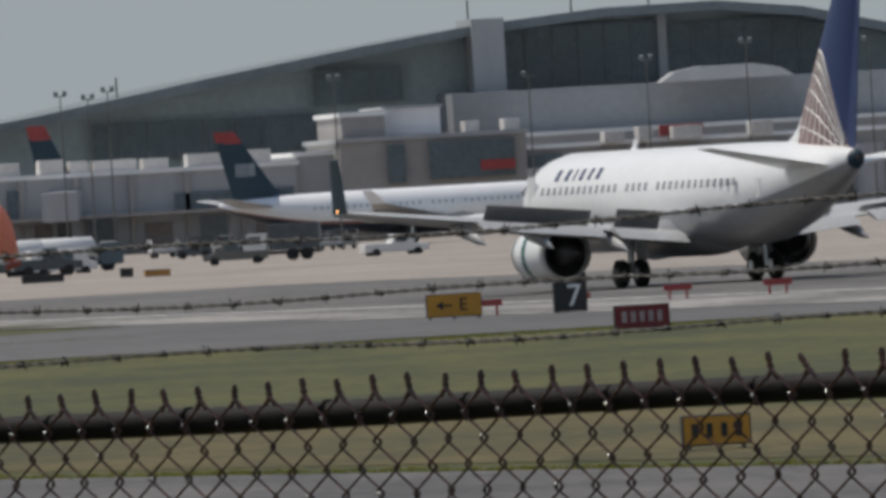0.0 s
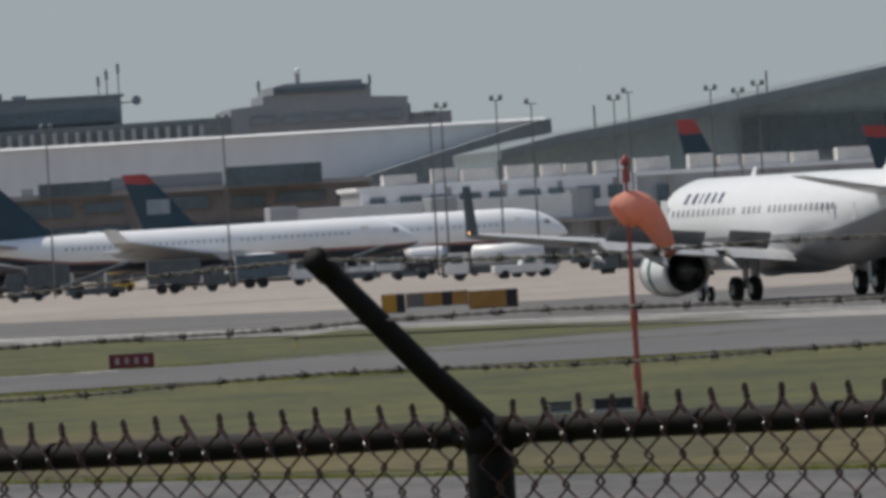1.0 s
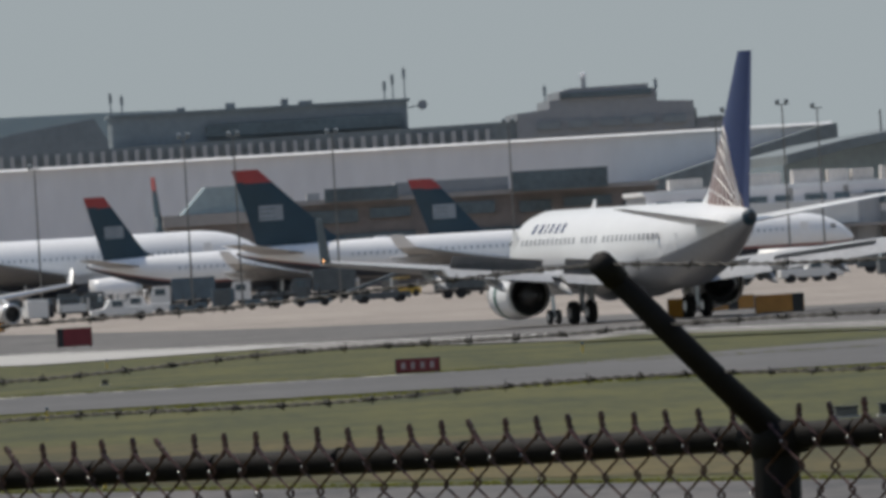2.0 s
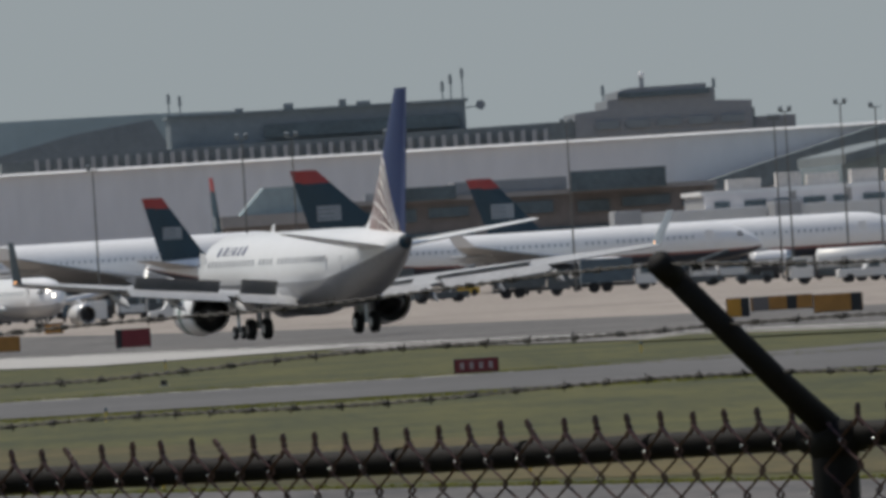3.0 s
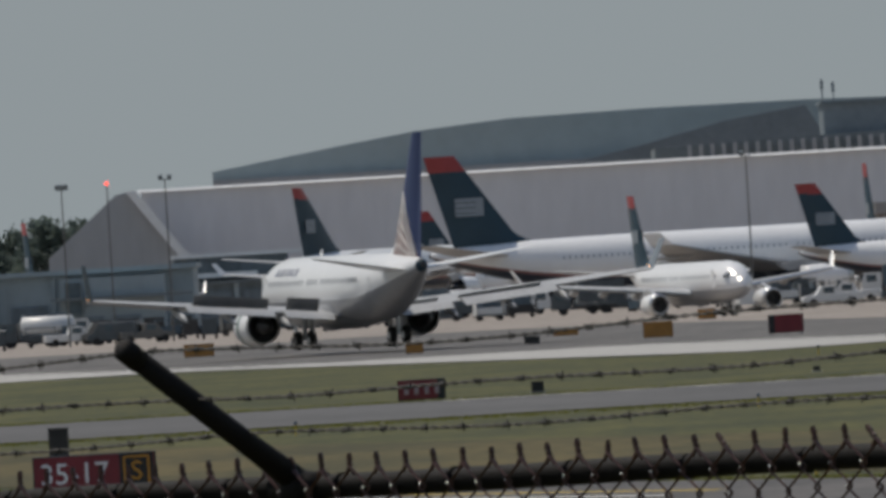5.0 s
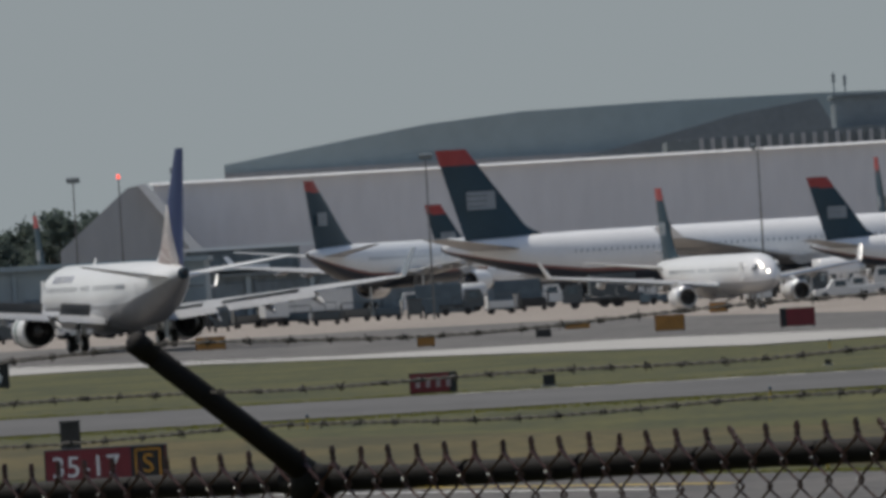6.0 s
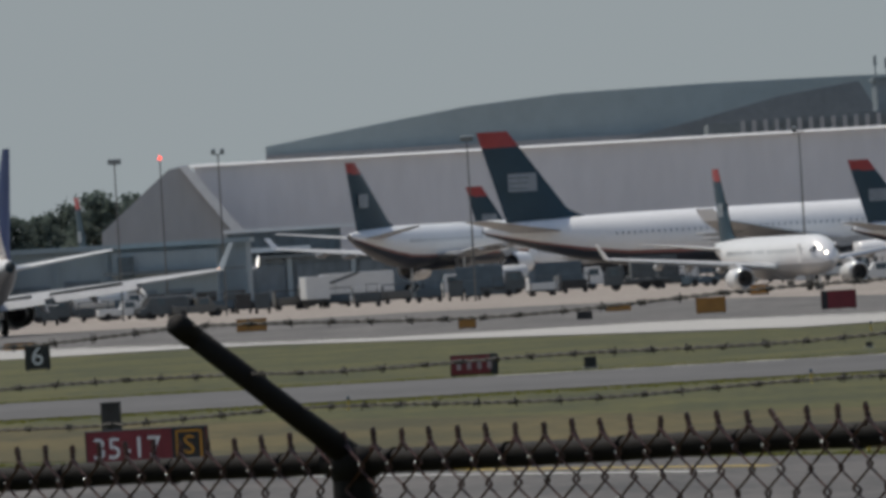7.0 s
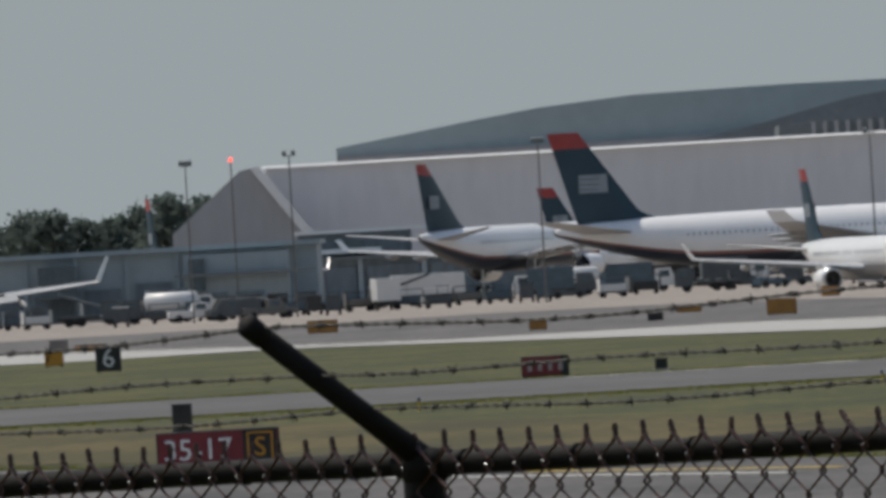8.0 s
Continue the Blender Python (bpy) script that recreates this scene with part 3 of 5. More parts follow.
PARK = "jets parked at the gates"
ZA = -1.1
airliner(pose(28.7, 1640, ZA, 0, 0, -90), "large wide-body jet, navy fin with red tip, parked", L=58.8, R=2.82, H=17.2, zc=4.9, nl=26.5, half=29, eng_r=1.45, eng_x=9.4, group=PARK)
airliner(pose(91.9, 1600, ZA, 0, 0, -90), "long white narrow-body jet with navy fin, parked", L=46.0, R=2.18, zc=3.75, nl=22.8, group=PARK)
airliner(pose(72.0, 1560, ZA, 0, 0, -90), "narrow-body jet with tall navy fin, parked nose-in", L=47.3, R=1.98, H=13.6, zc=3.9, nl=24.5, half=19, group=PARK, eng_r=1.2, eng_x=6.4, fin_chord=1.15)
airliner(pose(54.0, 1580, ZA, 0, 0, -90), "narrow-body jet with navy fin and red tip beside a wide-body", L=37.6, group=PARK)
airliner(pose(-9.1, 1714, ZA, 0, 0, -26), "jet with navy fin parked tail-out at the end of the row", L=44.0, R=2.3, H=15.1, zc=5.5, nl=22.5, half=17, eng_r=1.25, eng_x=6.4, fin_chord=1.25, group=PARK)
airliner(pose(155.7, 1500, ZA, 0, 0, -88), "white narrow-body jet with navy fin parked before the concourse", L=37.6, H=12.0, nl=19, group=PARK)
airliner(pose(12.1, 1790, ZA, 0, 0, -100), "jet with navy fin parked behind a wide-body", L=34, H=12.05, nl=16, group=PARK)
airliner(pose(156.6, 1729, ZA, 0, 0, -90), "jet with navy fin half hidden behind the concourse", L=37.6, H=14.9, nl=18, group=PARK)
airliner(pose(-44.0, 1680, ZA, 0, 0, -165), "jet with pale fin seen from its nose end", L=34, H=13.0, nl=16, group=PARK)
airliner(pose(47.3, 1660, ZA, 0, 0, -170), "jet with narrow navy fin seen end on", L=37.6, H=14.0, nl=18, group=PARK)
TAXIER = airliner(pose(20, 1240, ZA, 0, 0, -164), "small white jet with lights on, taxiing towards the runway", L=31.7, R=1.55, H=10.3, zc=3.0, nl=14.5, half=13.0, eng_r=0.85, eng_x=4.75, under=GREYBELLY)
# nose light, plus a cockpit window glint added as a second glowing ball
bm = bmesh.new()
for x, y, z in ((0.22, 14.05, 3.08), (0.5, 13.4, 3.5)):
    bmesh.ops.create_icosphere(bm, subdivisions=2, radius=0.13, matrix=Matrix.Translation((x, y, z)))
part("lamp_and_glint", bm, LAMPON, TAXIER, "glowing landing light and cockpit glint")


# ---- buildings ----
def slab(name, x0, x1, y0, y1, z0, z1, material, parent=None, label="", bevel=0.0):
    return part(name, boxbm(x0, x1, y0, y1, z0, z1, bevel=bevel), material, parent, label)


def white_hangar():
    b = thing("hangar", pose(0, 0, 0), "very long pale grey hangar with white roof edge", "hangar", kind="structure")
    slab("wall", -41.5, 141, 2000, 2090, ZA, 16.3, WALLWHITE, b)
    part("roof_edge", prism(bmesh.new(), [(1999.3, 16.3), (1999.7, 16.62), (2090, 16.62), (2090, 16.3)], "x", -42, 141.3), ROOFWHITE, b, "bright white roof edge")
    for i in range(61):
        x = -40 + i * 3
        slab("panel_seam", x - 0.05, x + 0.05, 1999.96, 2000, 0, 16.3, WALLWHITE, b)
    # sloped end in front of the gable
    part("end_slope", prism(bmesh.new(), [(-53.6, 8.4), (-44.5, 16.1), (-42.6, 16.4), (-36.4, 7.6), (-36.4, ZA), (-53.6, ZA)], "y", 1985, 1999), WALLGREY, b, "dark grey sloping gable")
    part("stair_edge", prism(bmesh.new(), [(-43.2, 16.4), (-42.0, 16.5), (-35.2, 7.5), (-36.6, 7.5)], "y", 1983.5, 1985), ROOFWHITE, b, "white sloping gable trim")
    part("end_wedge", prism(bmesh.new(), [(141.2, 16.3), (141.2, 9.0), (112, 9.0), (139.6, 16.2)], "y", 1988, 1999), ROOFDARK, b, "dark sloping end roof")


white_hangar()


# low row added in place of the dark band along the hangar's foot
def service_row():
    b = thing("service_building", pose(0, 0, 0), "long low row of dark shuttered bays before a hangar", "service building", kind="structure")
    slab("wall", -37.5, 108, 1930, 1960, ZA, 3.9, SHUTTER, b)
    slab("roof", -37.8, 108.3, 1929, 1961, 3.9, 4.25, ROOFDARK, b)
    for i in range(18):
        x = -36 + i * 8.0
        slab("shutter", x, x + 6.6, 1929.7, 1930, ZA, 3.0, SHUTTER, b)
        slab("pier", x + 6.9, x + 7.5, 1929.5, 1930, ZA, 3.9, PIERGREY, b)
    # upper storey at one end, with two pale ledges in place of a jet's wing
    slab("upper_wall", -36.6, -22.5, 1940, 1958, 4.25, 7.3, SHUTTER, b)
    slab("upper_roof", -37.2, -19.5, 1938.5, 1959, 7.3, 7.75, ROOFWHITE, b, "white roof edge")
    slab("ledge", -35.2, -26.2, 1937.8, 1940, 4.7, 5.3, ROOFWHITE, b, "white ledge standing in for a jet's wing")


service_row()


def vault_hall():
    b = thing("terminal_hall", pose(0, 0, 0), "tall glazed terminal hall under one curved grey roof", "terminal", kind="structure")
    prof = [(118, 11.6), (124.5, 12.9), (139.8, 15.0), (159.5, 18.2), (177, 20.8), (190, 22.5), (205, 23.7), (218, 23.8), (228, 22.6), (240, 19.6), (256, 14.5)]
    bm = bmesh.new()
    prism(bm, prof + [(x, z - 1.1) for x, z in prof[::-1]], "y", 1745, 1830)
    part("roof", bm, ROOFDARK, b, "curved grey roof")
    bm = bmesh.new()
    prism(bm, [(x, z - 1.1) for x, z in prof] + [(256, ZA), (118, ZA)], "y", 1752, 1828)
    part("wall", bm, GLASSPALE, b, "pale green glazed wall")
    slab("pier", 189.6, 193.3, 1744, 1760, ZA, 23.2, WALLGREY, b, "grey pier")
    for x0, x1, z0, z1 in ((193.4, 211.6, 15.0, 22.0), (212.6, 231, 14.4, 21.6), (172, 182, 14.5, 18.5), (146, 172, 9.5, 13.6)):
        w = slab("window", x0, x1, 1750.6, 1752, z0, z1, GLASS, b, "dark glazing")
        n = int((x1 - x0) / 3)
        for i in range(n + 1):
            x = x0 + (x1 - x0) * i / n
            slab("mullion", x - 0.06, x + 0.06, 1750.4, 1750.6, z0, z1, ROOFDARK, w)
    slab("mullion_band", 211.6, 212.6, 1749.5, 1752, 14, 23.0, WALLGREY, b)
    slab("lower_wall", 186, 260, 1735, 1752, ZA, 14.8, TOWERGREY, b, "grey lower wall")
    part("side_roof", prism(bmesh.new(), [(209.4, 14.7), (211, 15.8), (214, 16.3), (220, 16.3), (223, 15.7), (224.6, 14.7)], "y", 1730, 1736), WALLGREY, b, "pale low curved roof")
    for x, z in ((130, 15.0), (150, 17.8), (191, 24.5), (203, 25.3), (212, 25.6)):
        part("roof_mast", tube(bmesh.new(), [(x, 1760, 6), (x, 1760, z + 1.2)], 0.1, 6), DARKMETAL, b)


vault_hall()


def concourse():
    b = thing("concourse", Matrix.Translation((0, 0, -0.36)) @ Matrix.Scale(1.08, 4), "low grey and beige concourse with flat white roofs and dark openings", "terminal", kind="structure")
    def block(x0, x1, y0, y1, z1, material, roof=ROOFWHITE, rt=0.45):
        slab("wall", x0, x1, y0, y1, ZA, z1, material, b)
        slab("roof", x0 - 0.3, x1 + 0.3, y0 - 0.3, y1 + 0.3, z1, z1 + rt, roof, b)
    block(90, 149.4, 1545, 1580, 7.4, WALLGREY)
    slab("white_band", 90, 118, 1544.6, 1545, 4.6, 7.4, WALLWHITE, b, "white upper wall band")
    for i in range(9):
        slab("window", 91 + i * 3.0, 92.5 + i * 3.0 + 0.7 * (i % 2), 1544.3, 1544.6, 5.4, 6.7, GLASS, b, "dark window")
    block(153.4, 172.3, 1540, 1575, 9.3, WALLBEIGE, WALLGREY)
    block(149.5, 153.4, 1546, 1575, 8.2, WALLGREY)
    block(154.2, 158.6, 1545, 1570, 11.9, WALLBEIGE)
    block(158.9, 164.6, 1548, 1570, 12.5, WALLWHITE, WALLGREY, 0.25)
    block(172.4, 215, 1550, 1580, 7.6, WALLBEIGE)
    block(178, 230, 1590, 1610, 9.0, WALLGREY)
    for x0, x1, z0, z1, m in ((162.4, 171, 5.2, 8.9, GLASS), (158.2, 159.9, 5.0, 8.8, GLASS), (120, 121.2, 3.4, 6.4, GLASS), (173.5, 177, 5.2, 7.0, GLASS), (182, 186, 4.8, 6.6, GLASS), (190, 193, 4.8, 6.4, GLASS), (137, 149, 3.2, 5.2, GLASS), (203, 207, 4.5, 6.5, GLASS)):
        slab("window", x0, x1, 1539.2 if x0 < 171.5 and x0 > 149 else 1544.5 if x0 < 149.5 else 1549.4, 1550, z0, z1, m, b, "dark opening")
    for i in range(9):
        x = 99 + i * 5.6
        slab("pilaster", x - 0.25, x + 0.25, 1544.5, 1545, ZA, 7.4, WALLBEIGE, b)
        slab("service_door", x + 1.2, x + 3.9, 1544.7, 1545, ZA, 2.4 + 0.4 * (i % 3), GLASS if i % 2 else DARKWALL, b, "dark service bay")
    for i in range(4):
        x = 154.0 + i * 4.7
        slab("service_door", x, x + 3.2, 1539.7, 1540, ZA, 2.9, DARKWALL, b, "dark service bay")
    slab("canopy", 97, 149, 1541.5, 1545, 3.2, 3.5, WALLBEIGE, b, "thin canopy over the service bays")
    for x, w in ((92.5, 3.4), (97.5, 2.5), (100.6, 3.2), (105, 3), (108.6, 2.0), (111, 2.2), (114, 3.1), (118, 3.5), (123.5, 2.6), (126.6, 1.9), (129, 4.4), (134, 2.6), (138.5, 4.2), (144, 3.0), (166.8, 1.5), (170.8, 1.6), (181, 2.0), (188, 3), (196, 2.2), (184.5, 1.4)):
        z = 9.9 if 150 < x < 172 else 8.05
        part("roof_unit", boxbm(x, x + w, 1546, 1550, z - 0.25, z + 0.8 + 0.35 * (x % 1.3), bevel=0.06), PLANTBOX, b, "pale rooftop plant box")
    slab("red_panel", 187, 191.5, 1549.3, 1550, 8.2, 9.3, RED, b, "red sign panel without lettering")
    slab("red_panel", 167.5, 171.0, 1539.0, 1539.2, 5.8, 6.8, RED, b, "red panel inside an opening")


concourse()


def jet_bridge(x, y, length, z, turn):
    b = thing("jet_bridge", pose(x, y, ZA, 0, 0, turn), "white corrugated boarding bridge on a wheeled column", "jet bridge", "boarding bridges")
    part("tunnel", boxbm(0, length, -1.4, 1.4, z, z + 2.7, bevel=0.08), TRUCKWHITE, b)
    part("cab", boxbm(length, length + 3, -1.9, 1.9, z - 0.2, z + 3.0, bevel=0.1), WALLGREY, b)
    part("column", boxbm(length * 0.75 - 0.3, length * 0.75 + 0.3, -0.8, 0.8, 0.5, z), DARKMETAL, b)
    part("rotunda", loft(bmesh.new(), [circle((0, 0, 0), 1.8, "z", 16), circle((0, 0, z + 3.2), 1.8, "z", 16)]), WALLGREY, b)
    part("bogie", boxbm(length * 0.75 - 0.9, length * 0.75 + 0.9, -1.3, 1.3, 0, 0.9, bevel=0.15), RUBBER, b)
    for i in range(int(length / 2.2)):
        part("window", boxbm(0.8 + i * 2.2, 1.9 + i * 2.2, -1.44, -1.4, z + 1.0, z + 1.9), GLASS, b)


for x, y, l, z, a in ((98, 1545, 16, 4.6, 186), (112, 1545, 14, 4.6, 190), (126, 1545, 10, 4.2, 262), (178, 1548, 14, 4.2, 184), (200, 1548, 14, 4.2, 190), (208, 1548, 12, 4.4, 176)):
    jet_bridge(x * 1.08, y * 1.08, l, z, a)


def mid_terminal():
    b = thing("terminal_building", pose(0, 0, 0), "brown and grey terminal pier with dark glazing behind the parked jets", "terminal", kind="structure")
    slab("wall", 66, 112, 1900, 1930, ZA, 9.4, DARKWALL, b)
    slab("roof", 65.5, 112.4, 1899.4, 1931, 9.4, 10.0, WALLBEIGE, b, "beige roof edge")
    slab("window", 94.2, 106, 1897, 1900, 9.6, 12.1, GLASS, b, "dark glazed box")
    slab("window", 71, 80, 1898.5, 1901, 9.6, 11.3, GLASS, b, "dark glazed box")
    slab("upper", 80, 94, 1903, 1920, 9.8, 11.6, TOWERGREY, b)
    for x, w, z0, z1 in ((67, 8, 7.0, 8.6), (76.5, 5, 7.4, 8.6), (83, 9, 7.2, 8.7), (95, 4, 7.0, 8.4), (100.5, 6, 7.4, 8.6), (108, 3.4, 7.0, 8.6), (70, 12, 3.6, 5.6), (86, 15, 3.4, 5.4)):
        slab("window", x, x + w, 1899.6, 1900, z0, z1, GLASS, b, "dark glazing")
    for x in (69, 78.5, 86, 97, 104):
        slab("roof_unit", x, x + 1.6, 1906, 1909, 9.9, 10.9, WALLGREY, b, "grey rooftop unit")
    slab("wall", 50, 66, 1850, 1880, ZA, 7.6, DARKWALL, b)
    slab("roof", 49.6, 66.4, 1849.4, 1881, 7.6, 9.0, WALLBEIGE, b, "brown roof band")
    part("glass_roof", prism(bmesh.new(), [(52, 9.0), (55, 12.2), (58.5, 12.2), (61, 9.0)], "y", 1852, 1870), GLASSPALE, b, "pale glazed roof lantern")


mid_terminal()


def control_block():
    b = thing("terminal_tower", pose(0, 0, 0), "grey stepped terminal tower block with roof masts and a beacon", "tower block", kind="structure")
    slab("wall", 30, 142, 2200, 2240, ZA, 19.6, TOWERGREY, b)
    part("roof", prism(bmesh.new(), [(28, 19.4), (45.8, 19.9), (110, 20.5), (136, 20.9), (136, 18), (28, 17.5)], "y", 2197, 2242), ROOFDARK, b, "dark roof band")
    for i in range(46):
        x = 33 + i * 1.62
        slab("fin", x - 0.3, x + 0.3, 2196.3, 2197.5, 17.3, 19.6, WALLGREY, b)
    slab("upper_block", 52.6, 95, 2205, 2235, 19.5, 24.3, SLATE, b, "dark blue-grey upper block")
    slab("parapet", 52.2, 95.4, 2204.6, 2235.4, 24.3, 24.75, ROOFDARK, b)
    slab("upper_band", 66, 94, 2204, 2205, 20.8, 22.6, GLASS, b)
    part("stepped_block", prism(bmesh.new(), [(110.2, 18), (110.2, 21.5), (114.9, 21.9), (114.9, 23.1), (116.4, 23.2), (116.4, 24.3), (118.2, 24.7), (129.2, 24.8), (129.2, 24.2), (130.2, 24.1), (130.2, 22.3), (135.6, 22.0), (135.6, 18)], "y", 2196, 2230), TOWERGREY, b, "grey stepped block")
    slab("control_band", 116.6, 129.6, 2195.4, 2196, 23.3, 24.0, GLASS, b)
    for x in (113, 117.5, 122, 126.5, 131):
        slab("tower_window", x, x + 3.4, 2195.5, 2196, 19.0, 20.1, SLATE, b, "slate-coloured window band")
    part("mast", tube(bmesh.new(), [(120.2, 2200, 24), (120.2, 2200, 26.2)], 0.35, 8), WALLGREY, b)
    bm = bmesh.new()
    bmesh.ops.create_icosphere(bm, subdivisions=2, radius=0.5, matrix=Matrix.Translation((120.2, 2200, 26.5)))
    part("beacon", bm, ROOFWHITE, b, "white beacon dome")
    for x, z in ((52.6, 28.0), (54.2, 27.6), (92.0, 27.5), (93.2, 28.4), (94.9, 29.2), (115, 25.5), (131, 25.6)):
        part("mast", tube(bmesh.new(), [(x, 2208, 20), (x, 2208, z)], 0.1, 6), SLATE, b)
        part("aerial", boxbm(x - 0.22, x + 0.22, 2207.8, 2208.2, z - 1.5, z - 0.2), SLATE, b)
    for x, w, h in ((69, 1.4, 1.2), (77, 1.0, 1.4), (79.5, 2.0, 0.8), (62, 1.2, 0.8)):
        part("roof_unit", boxbm(x, x + w, 2206, 2210, 24.7, 24.7 + h * 0.75, bevel=0.15), SLATE, b)
    part("dish_arm", tube(bmesh.new(), [(94.9, 2208, 23.4), (97.3, 2208, 23.6)], 0.1, 6), SLATE, b)
    part("dish", loft(bmesh.new(), [circle((97.3, 2207, 23.7), 0.7, "y", 12), circle((97.3, 2207.5, 23.7), 0.3, "y", 12)]), TOWERGREY, b)


control_block()


def far_roofs():
    b = thing("distant_hall", pose(0, 0, 0), "distant blue-grey hall with a long sloping roof", "hall", kind="structure")
    part("roof", prism(bmesh.new(), [(-37.4, 18), (-37.4, 20.7), (-27.8, 22.1), (-16, 23.8), (-6.4, 25.1), (8, 26.2), (30, 26.5), (53, 26.4), (66, 26.1), (66, 18)], "y", 2330, 2420), BLUEGREY, b)
    part("lower_roof", prism(bmesh.new(), [(14, 18), (27, 20.6), (40, 23.6), (52, 25.2), (56, 18)], "y", 2290, 2320), SLATE, b)
    part("wall", prism(bmesh.new(), [(-37.3, ZA), (-37.3, 19.4), (66, 19.4), (66, ZA)], "y", 2325, 2330), WALLGREY, b)


far_roofs()


def left_terminal():
    b = thing("low_terminal", pose(0, 0, 0), "low grey terminal pier at the end of the row", "terminal", kind="structure")
    slab("wall", -110, -29, 1640, 1670, ZA, 5.9, PIERGREY, b)
    slab("roof", -111, -28.6, 1639, 1671, 5.9, 6.4, PIERGREY, b)
    slab("wall", -43, -32, 1630, 1640, ZA, 5.4, PIERGREY, b)
    for x0, x1 in ((-58.5, -54.5), (-42.5, -40.8)):
        slab("window", x0, x1, 1629.3, 1640, 1.6, 5.0, GLASS, b, "dark opening")
    for i in range(12):
        x = -108 + i * 5.4
        slab("service_door", x, x + 3.9, 1639.7, 1640, ZA, 1.9 + 0.4 * (i % 3), SHUTTER, b, "dark service bay")
        slab("pilaster", x + 4.4, x + 4.8, 1639.6, 1640, ZA, 5.9, PIERGREY, b)
    for x in (-41.5, -37.6):
        slab("service_door", x, x + 3.0, 1629.7, 1630, ZA, 1.3, SHUTTER, b, "dark service bay")
    slab("walkway", -44, -29, 1628.6, 1630, 3.1, 3.4, ROOFDARK, b, "dark ledge along the pier")


left_terminal()


# ---- light masts ----
def light_mast(x, y, top, lamps, red=False, group="apron floodlight masts"):
    b = thing("light_mast", pose(x, y, gz(x, y)), "slim grey apron mast with floodlights on top" if not red else "slim mast with a glowing red lamp", "light mast", group)
    h = top - gz(x, y)
    part("pole", tube(bmesh.new(), [(0, 0, 0), (0, 0, h)], [0.1, 0.06], 8), GALV, b)
    if red:
        bm = bmesh.new()
        bmesh.ops.create_icosphere(bm, subdivisions=2, radius=0.19, matrix=Matrix.Translation((0, 0, h + 0.1)))
        part("lamp", bm, BEACONRED, b, "glowing red lamp")
        return b
    part("crossarm", boxbm(-0.5, 0.5, -0.06, 0.06, h - 0.1, h), ROOFDARK, b)
    for i in range(lamps):
        u = -0.42 + 0.84 * i / max(1, lamps - 1)
        part("floodlight", box(bmesh.new(), -0.2, 0.2, -0.17, 0.17, -0.24, 0.24, Matrix.Translation((u, 0, h + 0.2)) @ Matrix.Rotation(radians(25), 4, "X"), bevel=0.05), SHUTTER, b, "dark floodlight head")
    return b


for x, z, n in ((-37.6, 13.8, 3), (-27.8, 14.2, 2), (-4.3, 14.1, 4), (27.0, 13.2, 1), (45.9, 15.2, 2), (41.2, 15.3, 2), (55.2, 14.9, 2), (71.9, 14.9, 2), (91.5, 14.1, 3),
                (92.6, 14.8, 2), (97.85, 15.2, 2), (101.15, 14.7, 1), (109, 14.6, 2), (110.4, 15.2, 1), (118.2, 15.0, 2), (120.8, 14.6, 2), (122.7, 15.2, 2), (144.2, 15.1, 2), (162.8, 14.4, 1), (174.1, 15.3, 2), (183.7, 16.4, 2), (195.5, 15.9, 1)):
    light_mast(x, 1450, z, n)
light_mast(-33.3, 1450, 14.0, 1, red=True)


# ---- trees ----
def tree(x, y, h, w, seed):
    rnd = random.Random(seed)
    b = thing("tree", pose(x, y, ZA), "broad tree in the distance, haze put into its pale leaf colour", "tree", "trees behind the terminal")
    bm = bmesh.new()
    tube(bm, [(0, 0, 0), (0.2, 0, h * 0.4), (0.1, 0.2, h * 0.75)], [0.5, 0.35, 0.1], 7)
    for i in range(5):
        a = rnd.random() * 6.28
        tube(bm, [(0.1, 0, h * (0.3 + 0.08 * i)), (math.cos(a) * w * 0.35, math.sin(a) * w * 0.35, h * (0.5 + 0.08 * i))], [0.2, 0.06], 5)
    part("trunk", bm, BARK, b)
    vs, fs = [], []
    for i in range(70):
        a, r, u = rnd.random() * 6.28, rnd.random() ** 0.5, rnd.random()
        cz = h * (0.25 + 0.72 * u)
        cr = w * 0.5 * (1.05 - (u - 0.35) ** 2 * 1.7)
        c = Vector((math.cos(a) * r * cr, math.sin(a) * r * cr, cz))
        for j in range(26):
            p = c + Vector((rnd.gauss(0, 1), rnd.gauss(0, 1), rnd.gauss(0, 0.8))) * w * 0.075
            d1 = Vector((rnd.gauss(0, 1), rnd.gauss(0, 1), rnd.gauss(0, 1))).normalized() * 0.5
            d2 = Vector((rnd.gauss(0, 1), rnd.gauss(0, 1), rnd.gauss(0, 1))).normalized() * 0.4
            k = len(vs)
            vs += [p - d1, p + d2, p + d1, p - d2]
            fs.append((k, k + 1, k + 2, k + 3))
    me = bpy.data.meshes.new("crown")
    me.from_pydata([tuple(v) for v in vs], [], fs)
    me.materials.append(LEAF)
    ob = new("crown", me)
    ob.parent = b


rt = random.Random(5)
for i in range(16):
    x = -118 + i * 4.0
    tree(x, 2600 + rt.uniform(-30, 60), 14.8 + rt.uniform(-1.2, 1.4) + (1.0 if i > 11 else 0), 9.5 + rt.uniform(-1.5, 2), 100 + i)


